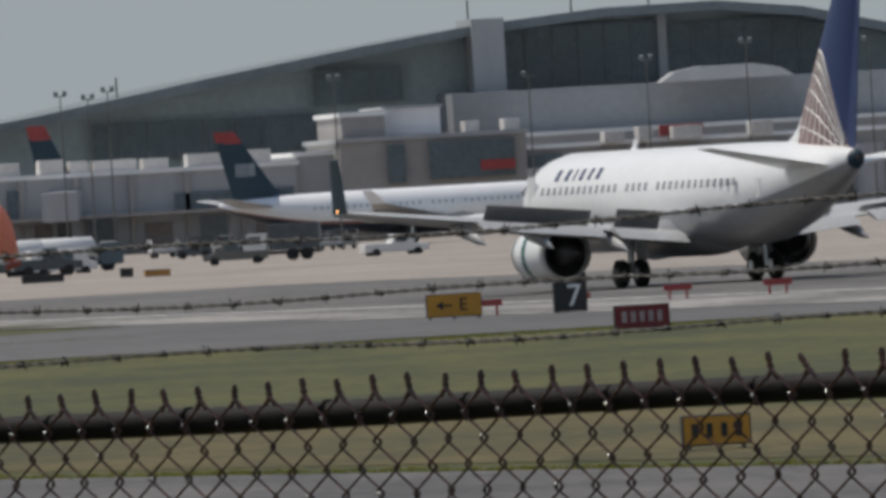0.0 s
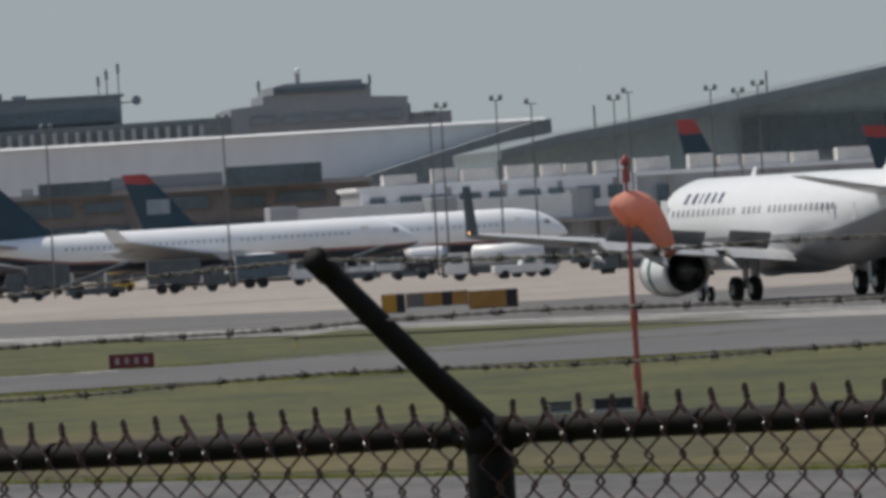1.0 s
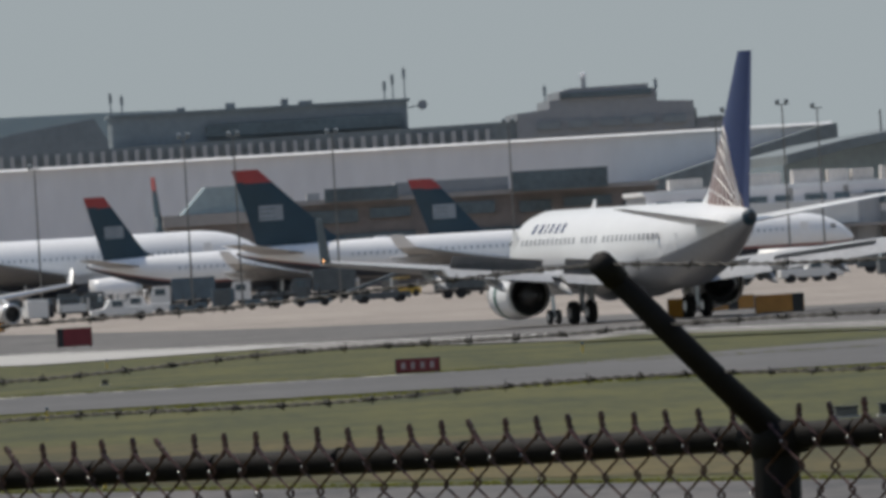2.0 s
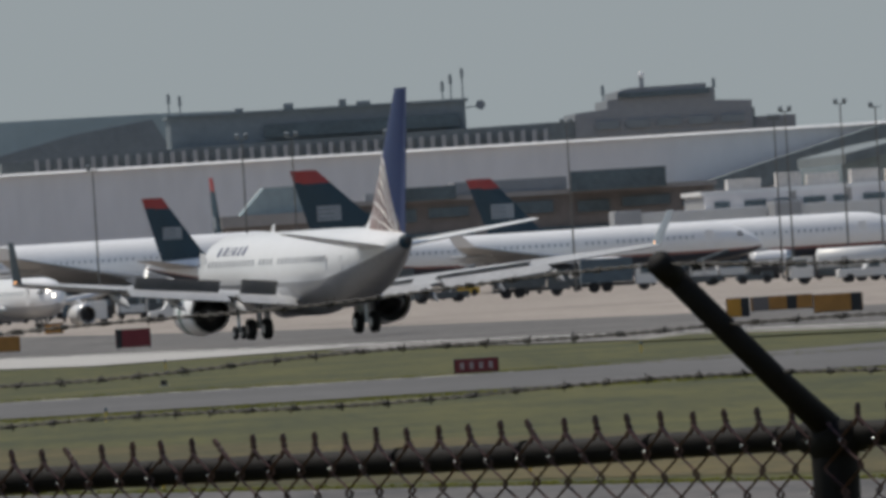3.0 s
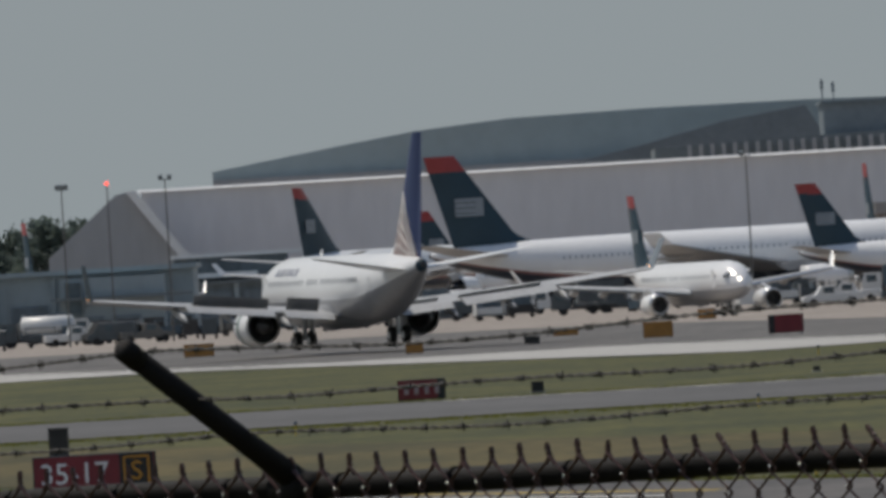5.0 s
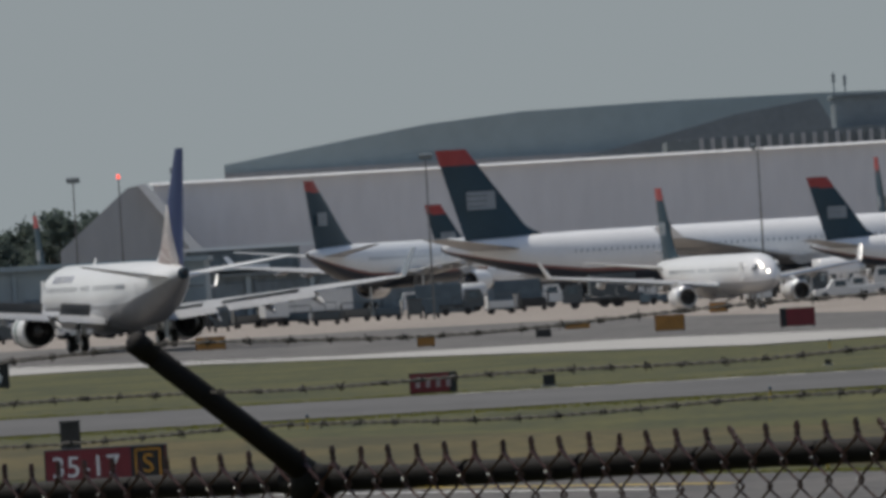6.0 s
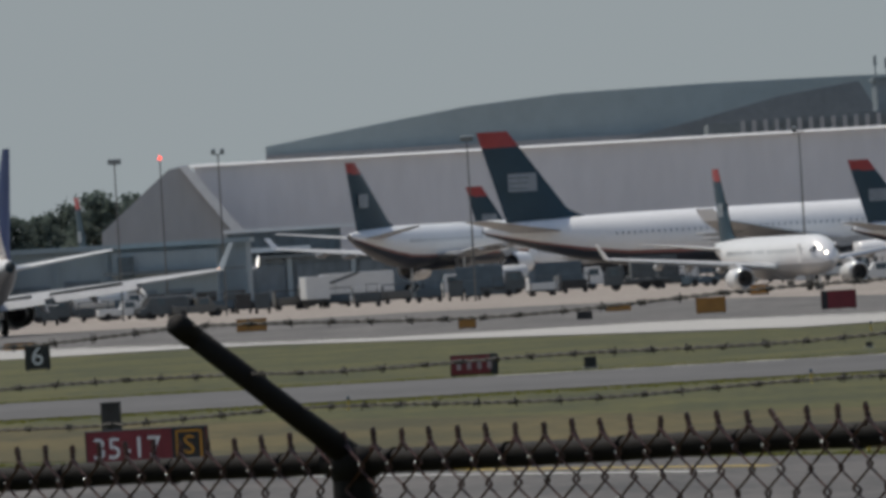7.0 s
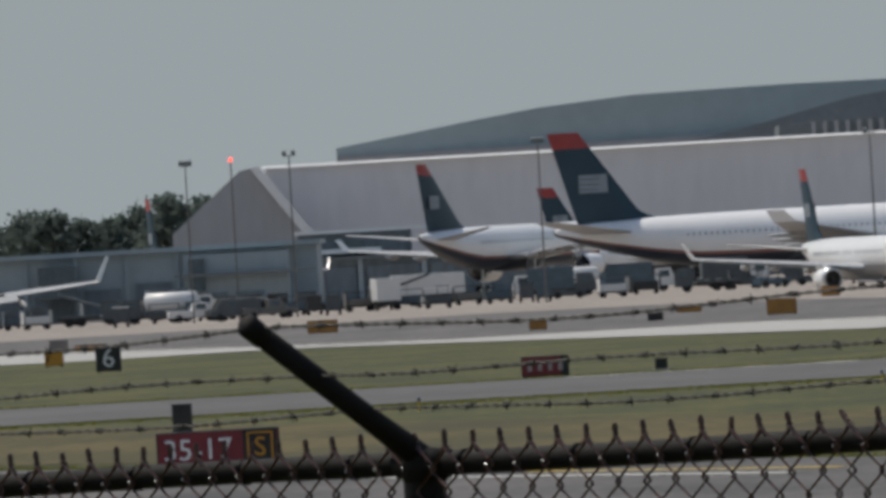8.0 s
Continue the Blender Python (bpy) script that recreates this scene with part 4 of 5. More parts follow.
# ---- fence ----
def fence():
    m = pose(1.575, 23.95, 2.0, 0, 0, -48.5)
    b = thing("chain_link_fence", m, "black-coated chain-link fence with top rail and barbed wire on slanting arms", "fence")
    top = 2.158
    SL = 0.0065
    x0, x1 = -7.155, 4.2
    bm = bmesh.new()
    rnd = random.Random(3)
    pts = [(x0 + (x1 - x0) * i / 60, 0, top + SL * (x0 + (x1 - x0) * i / 60) + 0.002 * math.sin(i * 0.7)) for i in range(61)]
    tube(bm, pts, 0.0208, 14)
    part("top_rail", bm, BLACK, b, "black coated round top rail", smooth=True)
    top0 = top
    for x in (-5.662, -2.831, 0.0, 2.831):
        top = top0 + SL * x
        ah, al = (0.25, 0.371) if x < -1 else (0.287, 0.358)
        post = part("post", tube(bmesh.new(), [(x, 0.0, 0), (x, 0, top - 0.02), (x, 0, top + 0.022)], [0.0368, 0.0368, 0.035], 18), BLACK, b, "black round post", smooth=True)
        part("post_cap", loft(bmesh.new(), [circle((x, 0, top - 0.03), 0.0385, "z", 18), circle((x, 0, top + 0.012), 0.0385, "z", 18), circle((x, 0, top + 0.024), 0.03, "z", 18), circle((x, 0, top + 0.028), 0.012, "z", 18)]), BLACK, post, smooth=True)
        bm = bmesh.new()
        tube(bm, [(x, 0.01, top + 0.0), (x, -0.12, top + 0.34 * ah), (x, -al, top + ah)], [0.024, 0.02, 0.0185], 12)
        arm = part("barb_arm", bm, BLACK, post, "black slanting arm", smooth=True)
        part("arm_tip", tube(bmesh.new(), [(x, -al + 0.03, top + ah - 0.03 * ah / al), (x, -al - 0.004, top + ah + 0.004 * ah / al), (x, -al - 0.01, top + ah + 0.01 * ah / al)], [0.0205, 0.0205, 0.014], 14), BLACK, arm, "black end cap", smooth=True)
        part("rail_band", loft(bmesh.new(), [circle((x - 0.06, 0, top), 0.026, "x", 14), circle((x + 0.06, 0, top), 0.026, "x", 14)]), BLACK, post, smooth=True)
    top = top0
    # woven fabric
    step, dz, first = 0.0362, 0.039, 0.031
    verts, faces = [], []
    def strand(points, r):
        """Square-section wire through points."""
        k0 = len(verts)
        for p in points:
            for dx, dy in ((r, 0), (0, -r), (-r, 0), (0, r)):
                verts.append((p[0] + dx, p[1] + dy, p[2]))
        for i in range(len(points) - 1):
            a = k0 + 4 * i
            for j in range(4):
                faces.append((a + j, a + (j + 1) % 4, a + 4 + (j + 1) % 4, a + 4 + j))
    n = int((x1 - x0) / step)
    for i in range(n):
        x = x0 + i * step
        pp = []
        jx, jz = rnd.uniform(-0.003, 0.003), rnd.uniform(-0.003, 0.003)
        for k in range(55):
            right = (k + i) % 2 == 1
            z = top + SL * x + first - k * dz + jz
            px, py = x + (step + 0.001 if right else -0.001) + jx, -0.03 + (0.004 if right else -0.004)
            back = -0.0058 if right else 0.0058
            if 0 < k < 18:      # rounded bend round the neighbouring wire
                pp += [(px + back, -0.03, z + 0.0095), (px, py, z + 0.003), (px, py, z - 0.003), (px + back, -0.03, z - 0.0095)]
            else:
                pp.append((px, py, z))
        strand(pp, 0.0036)
    me = bpy.data.meshes.new("fabric")
    me.from_pydata(verts, [], faces)
    me.materials.append(WIRE)
    fab = new("fabric", me)
    fab.parent = b
    tagged(fab, "dark woven diamond wire", kind="stuff")
    # twisted wire ends above the rail
    i = 1
    while i < n:
        x = x0 + (i + 1) * step
        bm = bmesh.new()
        top = top0 + SL * x
        lean = rnd.uniform(-0.007, 0.001)
        hgt = rnd.uniform(0.024, 0.03)
        if rnd.random() < 0.05:
            lean -= 0.016
        for s in (-1, 1):
            tube(bm, [(x + s * 0.011, -0.03, top + 0.017), (x + s * 0.003, -0.03, top + 0.027), (x + lean * 0.3 - s * 0.003, -0.03, top + 0.026 + hgt * 0.35), (x + lean * 0.7 + s * 0.003, -0.03, top + 0.026 + hgt * 0.7), (x + lean, -0.03, top + 0.026 + hgt)], 0.0037, 6)
        part("wire_end", bm, WIRE, b)
        if i % 8 == 1:
            part("tie_wire", loft(bmesh.new(), [circle((x + 0.02, -0.005, top), 0.0228, "x", 10), circle((x + 0.0235, -0.003, top), 0.0228, "x", 10)]), BLACK, b, "dark tie wire")
        i += 2
    # metal facets added for sun glints on the wire bends, facing up and outwards
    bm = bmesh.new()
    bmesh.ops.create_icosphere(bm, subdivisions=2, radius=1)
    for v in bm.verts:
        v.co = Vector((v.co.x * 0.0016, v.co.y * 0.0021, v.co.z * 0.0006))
    spot = part("glint_spot", bm, GLINT, b, "small metal facet added for a sun glint", smooth=True)
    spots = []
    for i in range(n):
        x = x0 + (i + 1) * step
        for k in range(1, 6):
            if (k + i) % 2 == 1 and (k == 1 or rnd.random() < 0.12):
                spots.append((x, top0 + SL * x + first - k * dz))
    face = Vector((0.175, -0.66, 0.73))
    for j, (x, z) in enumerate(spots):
        ob = spot if j == 0 else new("glint_spot", spot.data)
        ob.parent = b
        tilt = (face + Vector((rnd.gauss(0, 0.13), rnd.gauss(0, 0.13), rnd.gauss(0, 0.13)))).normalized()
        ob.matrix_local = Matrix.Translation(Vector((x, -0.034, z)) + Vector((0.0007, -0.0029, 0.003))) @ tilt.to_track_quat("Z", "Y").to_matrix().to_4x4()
    # barbed strands
    top = top0
    for f, sag, lift in ((0.33, 0.006, 0.012), (0.64, 0.011, 0.005), (0.97, 0.02, 0.005)):
        y, z = -0.362 * f, top + 0.287 * f + lift
        bm = bmesh.new()
        def at(x):
            u = ((x + 5.662) % 2.831) / 2.831
            return z + SL * x - 0.04 * f * smooth01((-x - 0.2) / 2.5) - sag * 4 * u * (1 - u) + 0.004 * math.sin(x * 5.1 + f * 9)
        xs_ = [x0 + (x1 - x0) * k / 900 for k in range(901)]
        for ph in (0, math.pi):
            tube(bm, [(x, y + 0.0023 * math.cos(x * 120 + ph), at(x) + 0.0023 * math.sin(x * 120 + ph)) for x in xs_], 0.0016, 5)
        x = x0 + 0.05
        while x < x1:
            zz = at(x)
            for s in (-1, 1):
                a = rnd.uniform(0, 3.14)
                dv = Vector((rnd.uniform(-0.4, 0.4) * 0.011, math.cos(a) * 0.009, math.sin(a) * 0.009))
                c = Vector((x + s * 0.004, y, zz))
                tube(bm, [c - dv, c + dv], [0.0011, 0.0011], 4)
            loft(bm, [circle((x - 0.006, y, zz), 0.0048, "x", 6), circle((x + 0.006, y, zz), 0.0048, "x", 6)])
            x += rnd.uniform(0.085, 0.115)
        part("barbed_wire", bm, BARB, b, "twisted barbed wire strand")


fence()


# ---- grass tufts ----
def tufts(seed, n, place, hmin, hmax, material, label):
    rnd = random.Random(seed)
    vs, fs = [], []
    for i in range(n):
        x, y = place(rnd)
        z = gz(x, y)
        h, w = rnd.uniform(hmin, hmax), rnd.uniform(0.05, 0.16)
        for j in range(4):
            a = rnd.uniform(-0.9, 0.9)
            ox, oy = rnd.gauss(0, w), rnd.gauss(0, w)
            k = len(vs)
            bx, by = math.cos(a) * 0.03, math.sin(a) * 0.03
            vs += [(x + ox - bx, y + oy - by, z), (x + ox + bx, y + oy + by, z), (x + ox + rnd.gauss(0, 0.05), y + oy + rnd.gauss(0, 0.05), z + h * rnd.uniform(0.6, 1.1))]
            fs.append((k, k + 1, k + 2))
    me = bpy.data.meshes.new("grass_tufts")
    me.from_pydata(vs, [], fs)
    me.materials.append(material)
    return tagged(new("grass_tufts", me), label, "grass", kind="stuff")


def along_edge(edge, depth):
    def place(rnd):
        (x0, y0), (x1, y1) = edge
        u = rnd.random()
        return (x0 + (x1 - x0) * u + rnd.uniform(-0.3, 0.3), y0 + (y1 - y0) * u + depth * rnd.random() ** 1.7)
    return place


tufts(1, 5000, along_edge(((-32, 405), (45, 182)), 5.0), 0.02, 0.06, BLADE, "uneven grass fringe along the service road")
tufts(2, 5000, along_edge(((-40, 455), (75, 455)), -9.0), 0.02, 0.06, BLADE, "uneven grass fringe along the taxiway")
tufts(3, 4000, along_edge(((-40, 511.2), (44, 511.2)), 9.0), 0.02, 0.06, BLADE, "uneven grass fringe beyond the taxiway")


# ---- windsock ----
def windsock():
    b = thing("windsock", pose(25.3, 334, gz(25, 334)), "drooping orange windsock on a slim red and white pole", "windsock")
    part("pole", tube(bmesh.new(), [(0, 0, 0), (-0.03, 0, 2.4), (-0.02, 0, 4.9), (-0.02, 0, 5.35)], [0.07, 0.06, 0.035, 0.03], 10), POLERED, b, "faded red slim pole")
    for z in (0.7, 1.9, 5.0):
        part("collar", loft(bmesh.new(), [circle((-0.02, 0, z), 0.09, "z", 10), circle((-0.02, 0, z + 0.3), 0.08, "z", 10)]), POLERED, b)
    part("obstruction_lamp", loft(bmesh.new(), [circle((-0.02, 0, 5.35), 0.05, "z", 10), circle((-0.02, 0, 5.42), 0.11, "z", 10), circle((-0.02, 0, 5.52), 0.09, "z", 10), circle((-0.02, 0, 5.6), 0.03, "z", 10)]), RED, b, "red lamp on the pole's top")
    # sock: mouth by the pole, bending down to the lee side
    path = [(-0.24, 0.0, -0.16), (-0.08, 0.05, -0.02), (0.16, 0.1, 0.06), (0.38, 0.12, -0.06), (0.55, 0.12, -0.36), (0.7, 0.1, -0.68), (0.82, 0.08, -0.94)]
    rad = [0.35, 0.43, 0.41, 0.35, 0.29, 0.23, 0.18]
    rnd = random.Random(8)
    rings = []
    for i, (p, r) in enumerate(zip(path, rad)):
        q0, q1 = Vector(path[max(i - 1, 0)]), Vector(path[min(i + 1, len(path) - 1)])
        d = (q1 - q0).normalized()
        side = d.cross(Vector((0, 1, 0))).normalized()
        up = side.cross(d)
        rings.append([Vector(p) + r * (1 + 0.05 * math.sin(3 * a + i)) * (math.cos(a) * side + math.sin(a) * up) for a in [2 * math.pi * k / 24 for k in range(24)]])
    ob = part("sock", loft(bmesh.new(), rings, cap=True), SOCK, b, "limp orange fabric sock", smooth=True)
    ob.location = (0, 0, 4.4)
    sub = ob.modifiers.new("soft", "SUBSURF")
    sub.levels = sub.render_levels = 1
    part("cuff", loft(bmesh.new(), [[Vector(p) for p in rings[-1]], [Vector(p) + Vector((0.04, 0, -0.12)) for p in rings[-1]]]), POLERED, ob, "dark red sock end", smooth=True)
    return ob


SOCK_CLOTH = windsock()


# ---- airfield signs ----
def sign(x, y, w, h, face, label, text="", size=0.4, ink=None, turn=0.0, legs=0.2, deep=0.28, bars=0, panels=()):
    b = thing("airfield_sign", pose(x, y, gz(x, y), 0, 0, turn), label, "sign")
    cab = part("cabinet", boxbm(-w / 2, w / 2, -deep / 2, deep / 2, legs, legs + h, bevel=0.02), SIGNBLACK if face is not SIGNYEL else DARKMETAL, b, "dark metal cabinet")
    part("face", boxbm(-w / 2 + 0.03, w / 2 - 0.03, -deep / 2 - 0.012, -deep / 2 + 0.01, legs + 0.03, legs + h - 0.03), face, cab)
    n = max(2, int(w / 0.9) + 1)
    for i in range(n):
        u = -w / 2 + 0.12 + (w - 0.24) * i / (n - 1)
        part("leg", boxbm(u - 0.03, u + 0.03, -0.03, 0.03, -0.02, legs + 0.02), GALV, b)
        part("foot", boxbm(u - 0.1, u + 0.1, -0.1, 0.1, -0.01, 0.03), GALV, b)
    for px, pw, pm in panels:
        part("side_panel", boxbm(px - pw / 2, px + pw / 2, -deep / 2 - 0.02, -deep / 2, legs + 0.03, legs + h - 0.03), pm, cab)
    if text:
        for tx, word, sz, im in text:
            lb = letters(word, sz, 0.012)
            bmesh.ops.translate(lb, verts=lb.verts, vec=(tx, -deep / 2 - 0.03, legs + h / 2))
            part("legend", lb, im, cab, "painted legend")
    for i in range(bars):
        u = -w * 0.32 + w * 0.64 * i / max(1, bars - 1)
        part("legend_bar", boxbm(u - w * 0.045, u + w * 0.045, -deep / 2 - 0.022, -deep / 2 - 0.01, legs + h * 0.27, legs + h * 0.73), ink or WORN, cab, "unreadable legend bar")
    return b


sign(-7.9, 318, 2.55, 0.8, SIGNRED, "red runway holding sign with a black and yellow taxiway panel, weathered", text=((-0.42, "35-17", 0.62, SIGNWHITE), (0.87, "S", 0.56, SIGNYEL)), panels=((0.87, 0.7, SIGNBLACK),), legs=0.24)
for _x0, _x1, _z0, _z1 in ((0.6, 0.64, 0.32, 0.97), (1.1, 1.14, 0.32, 0.97), (0.6, 1.14, 0.93, 0.97), (0.6, 1.14, 0.32, 0.36)):
    part("border", boxbm(_x0, _x1, -0.175, -0.158, _z0, _z1), SIGNYEL, [o for o in scene.objects if o.name == "airfield_sign"][0], "yellow border")
sign(-21.1, 667, 1.1, 1.08, SIGNBLACK, "black square runway distance marker with a white six", text=((0, "6", 1.15, SIGNWHITE),), legs=0.06)
sign(58.0, 508, 1.12, 1.0, SIGNBLACK, "black square runway distance marker with a white seven", text=((0.12, "7", 1.05, SIGNWHITE),), legs=0.06)
sign(54.0, 507, 1.85, 0.78, SIGNYEL, "yellow taxiway direction sign with black arrow and letter", text=((0.3, "E", 0.6, SIGNBLACK),), legs=0.12)
sign(51.8, 436, 1.6, 0.68, SIGNRED, "dark red holding sign with worn white legend", bars=5, legs=0.1)
sign(-1.7, 513, 1.6, 0.68, SIGNRED, "red holding sign with worn white legend beside the taxiway", bars=4, panels=((0.66, 0.25, SIGNBLACK),), legs=0.08)
sign(21.9, 512, 1.5, 0.48, SIGNRED, "low dark red holding sign with faint white legend", bars=4, legs=0.06)
sign(30.2, 245, 1.12, 0.5, SIGNYEL, "yellow sign with black legend close behind the fence", bars=4, ink=SIGNBLACK, legs=0.08)
sign(10.7, 872, 1.7, 0.9, SIGNTAN, "plain yellow taxiway sign across the runway", legs=0.1)
sign(-16.5, 937, 1.85, 0.78, SIGNTAN, "plain yellow taxiway sign beyond the runway", legs=0.1)
sign(-3.1, 857, 1.0, 0.6, SIGNTAN, "small yellow taxiway sign", legs=0.1)
sign(-25.6, 728, 0.9, 0.65, SIGNYEL, "small yellow sign with a dark arrow", bars=1, ink=SIGNBLACK, legs=0.06)
sign(17.05, 828, 1.9, 1.0, SIGNRED, "dark brown-red sign beside the runway", panels=((-0.75, 0.3, SIGNBLACK),), legs=0.18)
sign(47.8, 760, 3.1, 0.7, SIGNTAN, "long weathered tan taxiway sign with dark panels", panels=((-1.05, 0.8, DARKWALL), (0.5, 0.5, SIGNBLACK)), legs=0.1)
sign(47.6, 715, 2.3, 0.85, SIGNTAN, "weathered tan taxiway sign with a dark end panel", panels=((0.85, 0.5, SIGNBLACK),), legs=0.1)
sign(43.7, 728, 1.1, 0.9, SIGNYEL, "yellow service box beside a dark marker", panels=((0.35, 0.4, SIGNBLACK),), legs=0.05)
part("arrow", prism(bmesh.new(), [(-0.62, 0.51), (-0.38, 0.66), (-0.38, 0.54), (-0.08, 0.54), (-0.08, 0.48), (-0.38, 0.48), (-0.38, 0.36)], "y", -0.18, -0.15), SIGNBLACK, [o for o in scene.objects if o.name == "airfield_sign.003"][0], "black arrow")


def marker_box(x, y, w, h, d, material, label, legs=0.05):
    b = thing("equipment_box", pose(x, y, gz(x, y)), label, "equipment box")
    part("housing", boxbm(-w / 2, w / 2, -d / 2, d / 2, legs, legs + h, bevel=0.03), material, b)
    part("lid", boxbm(-w / 2 - 0.02, w / 2 + 0.02, -d / 2 - 0.02, d / 2 + 0.02, legs + h, legs + h + 0.04), DARKMETAL, b)
    part("plinth", boxbm(-w / 2 - 0.06, w / 2 + 0.06, -d / 2 - 0.06, d / 2 + 0.06, -0.02, legs), CONCRETE, b)


marker_box(-10.8, 399, 0.52, 0.75, 0.4, DARKMETAL, "dark grey equipment cabinet standing on the grass", 0.1)
marker_box(2.2, 520, 0.42, 0.32, 0.3, SIGNBLACK, "small black box at the taxiway edge")
marker_box(3.6, 890, 0.9, 0.42, 0.5, SIGNBLACK, "low black box by the runway edge")
marker_box(25.0, 338, 0.85, 0.2, 0.6, SIGNBLACK, "low dark box on the grass by the windsock")
marker_box(23.9, 339, 0.5, 0.17, 0.4, GALV, "low pale grey box on the grass by the windsock")
marker_box(12.1, 540, 0.22, 0.12, 0.2, SIGNBLACK, "small dark light fitting on the grass")


marker_box(-31.5, 905, 1.1, 0.75, 0.7, DARKWALL, "dark brown cabinet beyond the runway")
marker_box(-29.6, 905, 1.9, 0.4, 0.7, SIGNTAN, "low tan box beyond the runway")
marker_box(5.9, 940, 1.5, 0.4, 0.7, SIGNTAN, "low yellow box on the far runway edge")


def barrier(x, y):
    b = thing("barricade", pose(x, y, gz(x, y)), "low red barricade board on short legs", "barricade", "red barricades by the taxiway")
    part("board", boxbm(-0.5, 0.5, -0.05, 0.05, 0.35, 0.56, bevel=0.01), RED, b)
    for s in (-1, 1):
        part("leg", boxbm(s * 0.3 - 0.03, s * 0.3 + 0.03, -0.15, 0.15, 0, 0.38), RED, b)


for x, y in ((64.9, 535), (68.3, 534), (59.8, 522), (56.0, 515)):
    barrier(x, y)

# ---- edge lights ----
for x, y in ((6.6, 300), (13.4, 292), (22.0, 300), (-5, 430), (8, 432), (30, 560), (14, 620)):
    b = thing("edge_light", pose(x, y, gz(x, y)), "small blue taxiway edge light on a stem", "edge light", "taxiway edge lights")
    part("stem", tube(bmesh.new(), [(0, 0, 0), (0, 0, 0.3)], 0.025, 6), YMARK, b)
    part("lens", loft(bmesh.new(), [circle((0, 0, 0.3), 0.05, "z", 8), circle((0, 0, 0.38), 0.045, "z", 8), circle((0, 0, 0.41), 0.02, "z", 8)]), TRUCKBLUE, b, "blue lens")


# ---- ground vehicles ----
def wheels(b, xs_, half, r):
    for x in xs_:
        for s in (-1, 1):
            part("wheel", loft(bmesh.new(), [circle((x, s * half - 0.12, r), r * 0.9, "y", 14), circle((x, s * half - 0.08, r), r, "y", 14), circle((x, s * half + 0.08, r), r, "y", 14), circle((x, s * half + 0.12, r), r * 0.9, "y", 14)]), RUBBER, b, "black tyre")


def van(x, y, turn, body=TRUCKWHITE, label="white pickup truck on the apron", L=5.4, bed=True):
    b = thing("pickup_truck" if bed else "van", pose(x, y, gz(x, y), 0, 0, turn), label, "vehicle", "apron vehicles")
    if bed:
        o = [(-L / 2, 0.45), (L / 2, 0.45), (L / 2, 0.95), (L / 2 - 1.2, 1.1), (L / 2 - 1.7, 1.85), (-0.2, 1.85), (-0.4, 1.15), (-L / 2, 1.15)]
    else:
        o = [(-L / 2, 0.45), (L / 2, 0.45), (L / 2, 1.0), (L / 2 - 0.6, 1.2), (L / 2 - 1.2, 2.1), (-L / 2, 2.1)]
    body_ob = part("body", prism(bmesh.new(), o, "y", -0.95, 0.95), body, b)
    bv = body_ob.modifiers.new("edges", "BEVEL")
    bv.width, bv.segments = 0.07, 2
    z0, z1 = (1.2, 1.72) if bed else (1.3, 1.9)
    part("side_window", boxbm(-0.1, L / 2 - 1.85, -0.97, 0.97, z0, z1), GLASS, b, "dark side glass")
    wheels(b, (-L / 2 + 0.95, L / 2 - 0.95), 0.85, 0.38)
    for s in (-1, 1):
        part("headlight", boxbm(L / 2 - 0.02, L / 2 + 0.03, s * 0.7 - 0.15, s * 0.7 + 0.15, 0.7, 0.9), SIGNWHITE, b)


def truck(x, y, turn, cargo="box", body=TRUCKWHITE, cab=TRUCKWHITE, L=8.0, label="white box truck parked on the apron"):
    b = thing("service_truck", pose(x, y, gz(x, y), 0, 0, turn), label, "truck", "apron vehicles")
    part("chassis", boxbm(-L / 2, L / 2, -0.9, 0.9, 0.55, 0.85), DARKMETAL, b)
    c = part("cab", prism(bmesh.new(), [(L / 2 - 2.0, 0.6), (L / 2, 0.6), (L / 2, 1.5), (L / 2 - 0.35, 2.4), (L / 2 - 2.0, 2.4)], "y", -1.1, 1.1), cab, b)
    part("windscreen", prism(bmesh.new(), [(L / 2 + 0.02, 1.55), (L / 2 - 0.3, 2.3), (L / 2 - 0.36, 2.28), (L / 2 - 0.04, 1.53)], "y", -0.95, 0.95), GLASS, c)
    part("side_window", boxbm(L / 2 - 1.5, L / 2 - 0.5, -1.12, 1.12, 1.5, 2.15), GLASS, c)
    if cargo == "box":
        part("cargo_box", boxbm(-L / 2, L / 2 - 2.2, -1.2, 1.2, 0.9, 3.1, bevel=0.05), body, b)
    elif cargo == "tank":
        part("tank", loft(bmesh.new(), [circle((-L / 2, 0, 1.95), 0.7, "x", 18), circle((-L / 2 + 0.25, 0, 1.95), 1.05, "x", 18), circle((L / 2 - 2.5, 0, 1.95), 1.05, "x", 18), circle((L / 2 - 2.3, 0, 1.95), 0.7, "x", 18)]), body, b, smooth=True)
        part("skirt", boxbm(-L / 2 + 0.2, L / 2 - 2.4, -1.12, 1.12, 0.7, 1.2), TRUCKDARK, b)
    else:
        part("flatbed", boxbm(-L / 2, L / 2 - 2.2, -1.2, 1.2, 0.85, 1.1), TRUCKDARK, b)
    wheels(b, (-L / 2 + 1.2, -L / 2 + 2.4, L / 2 - 1.2), 0.95, 0.48)


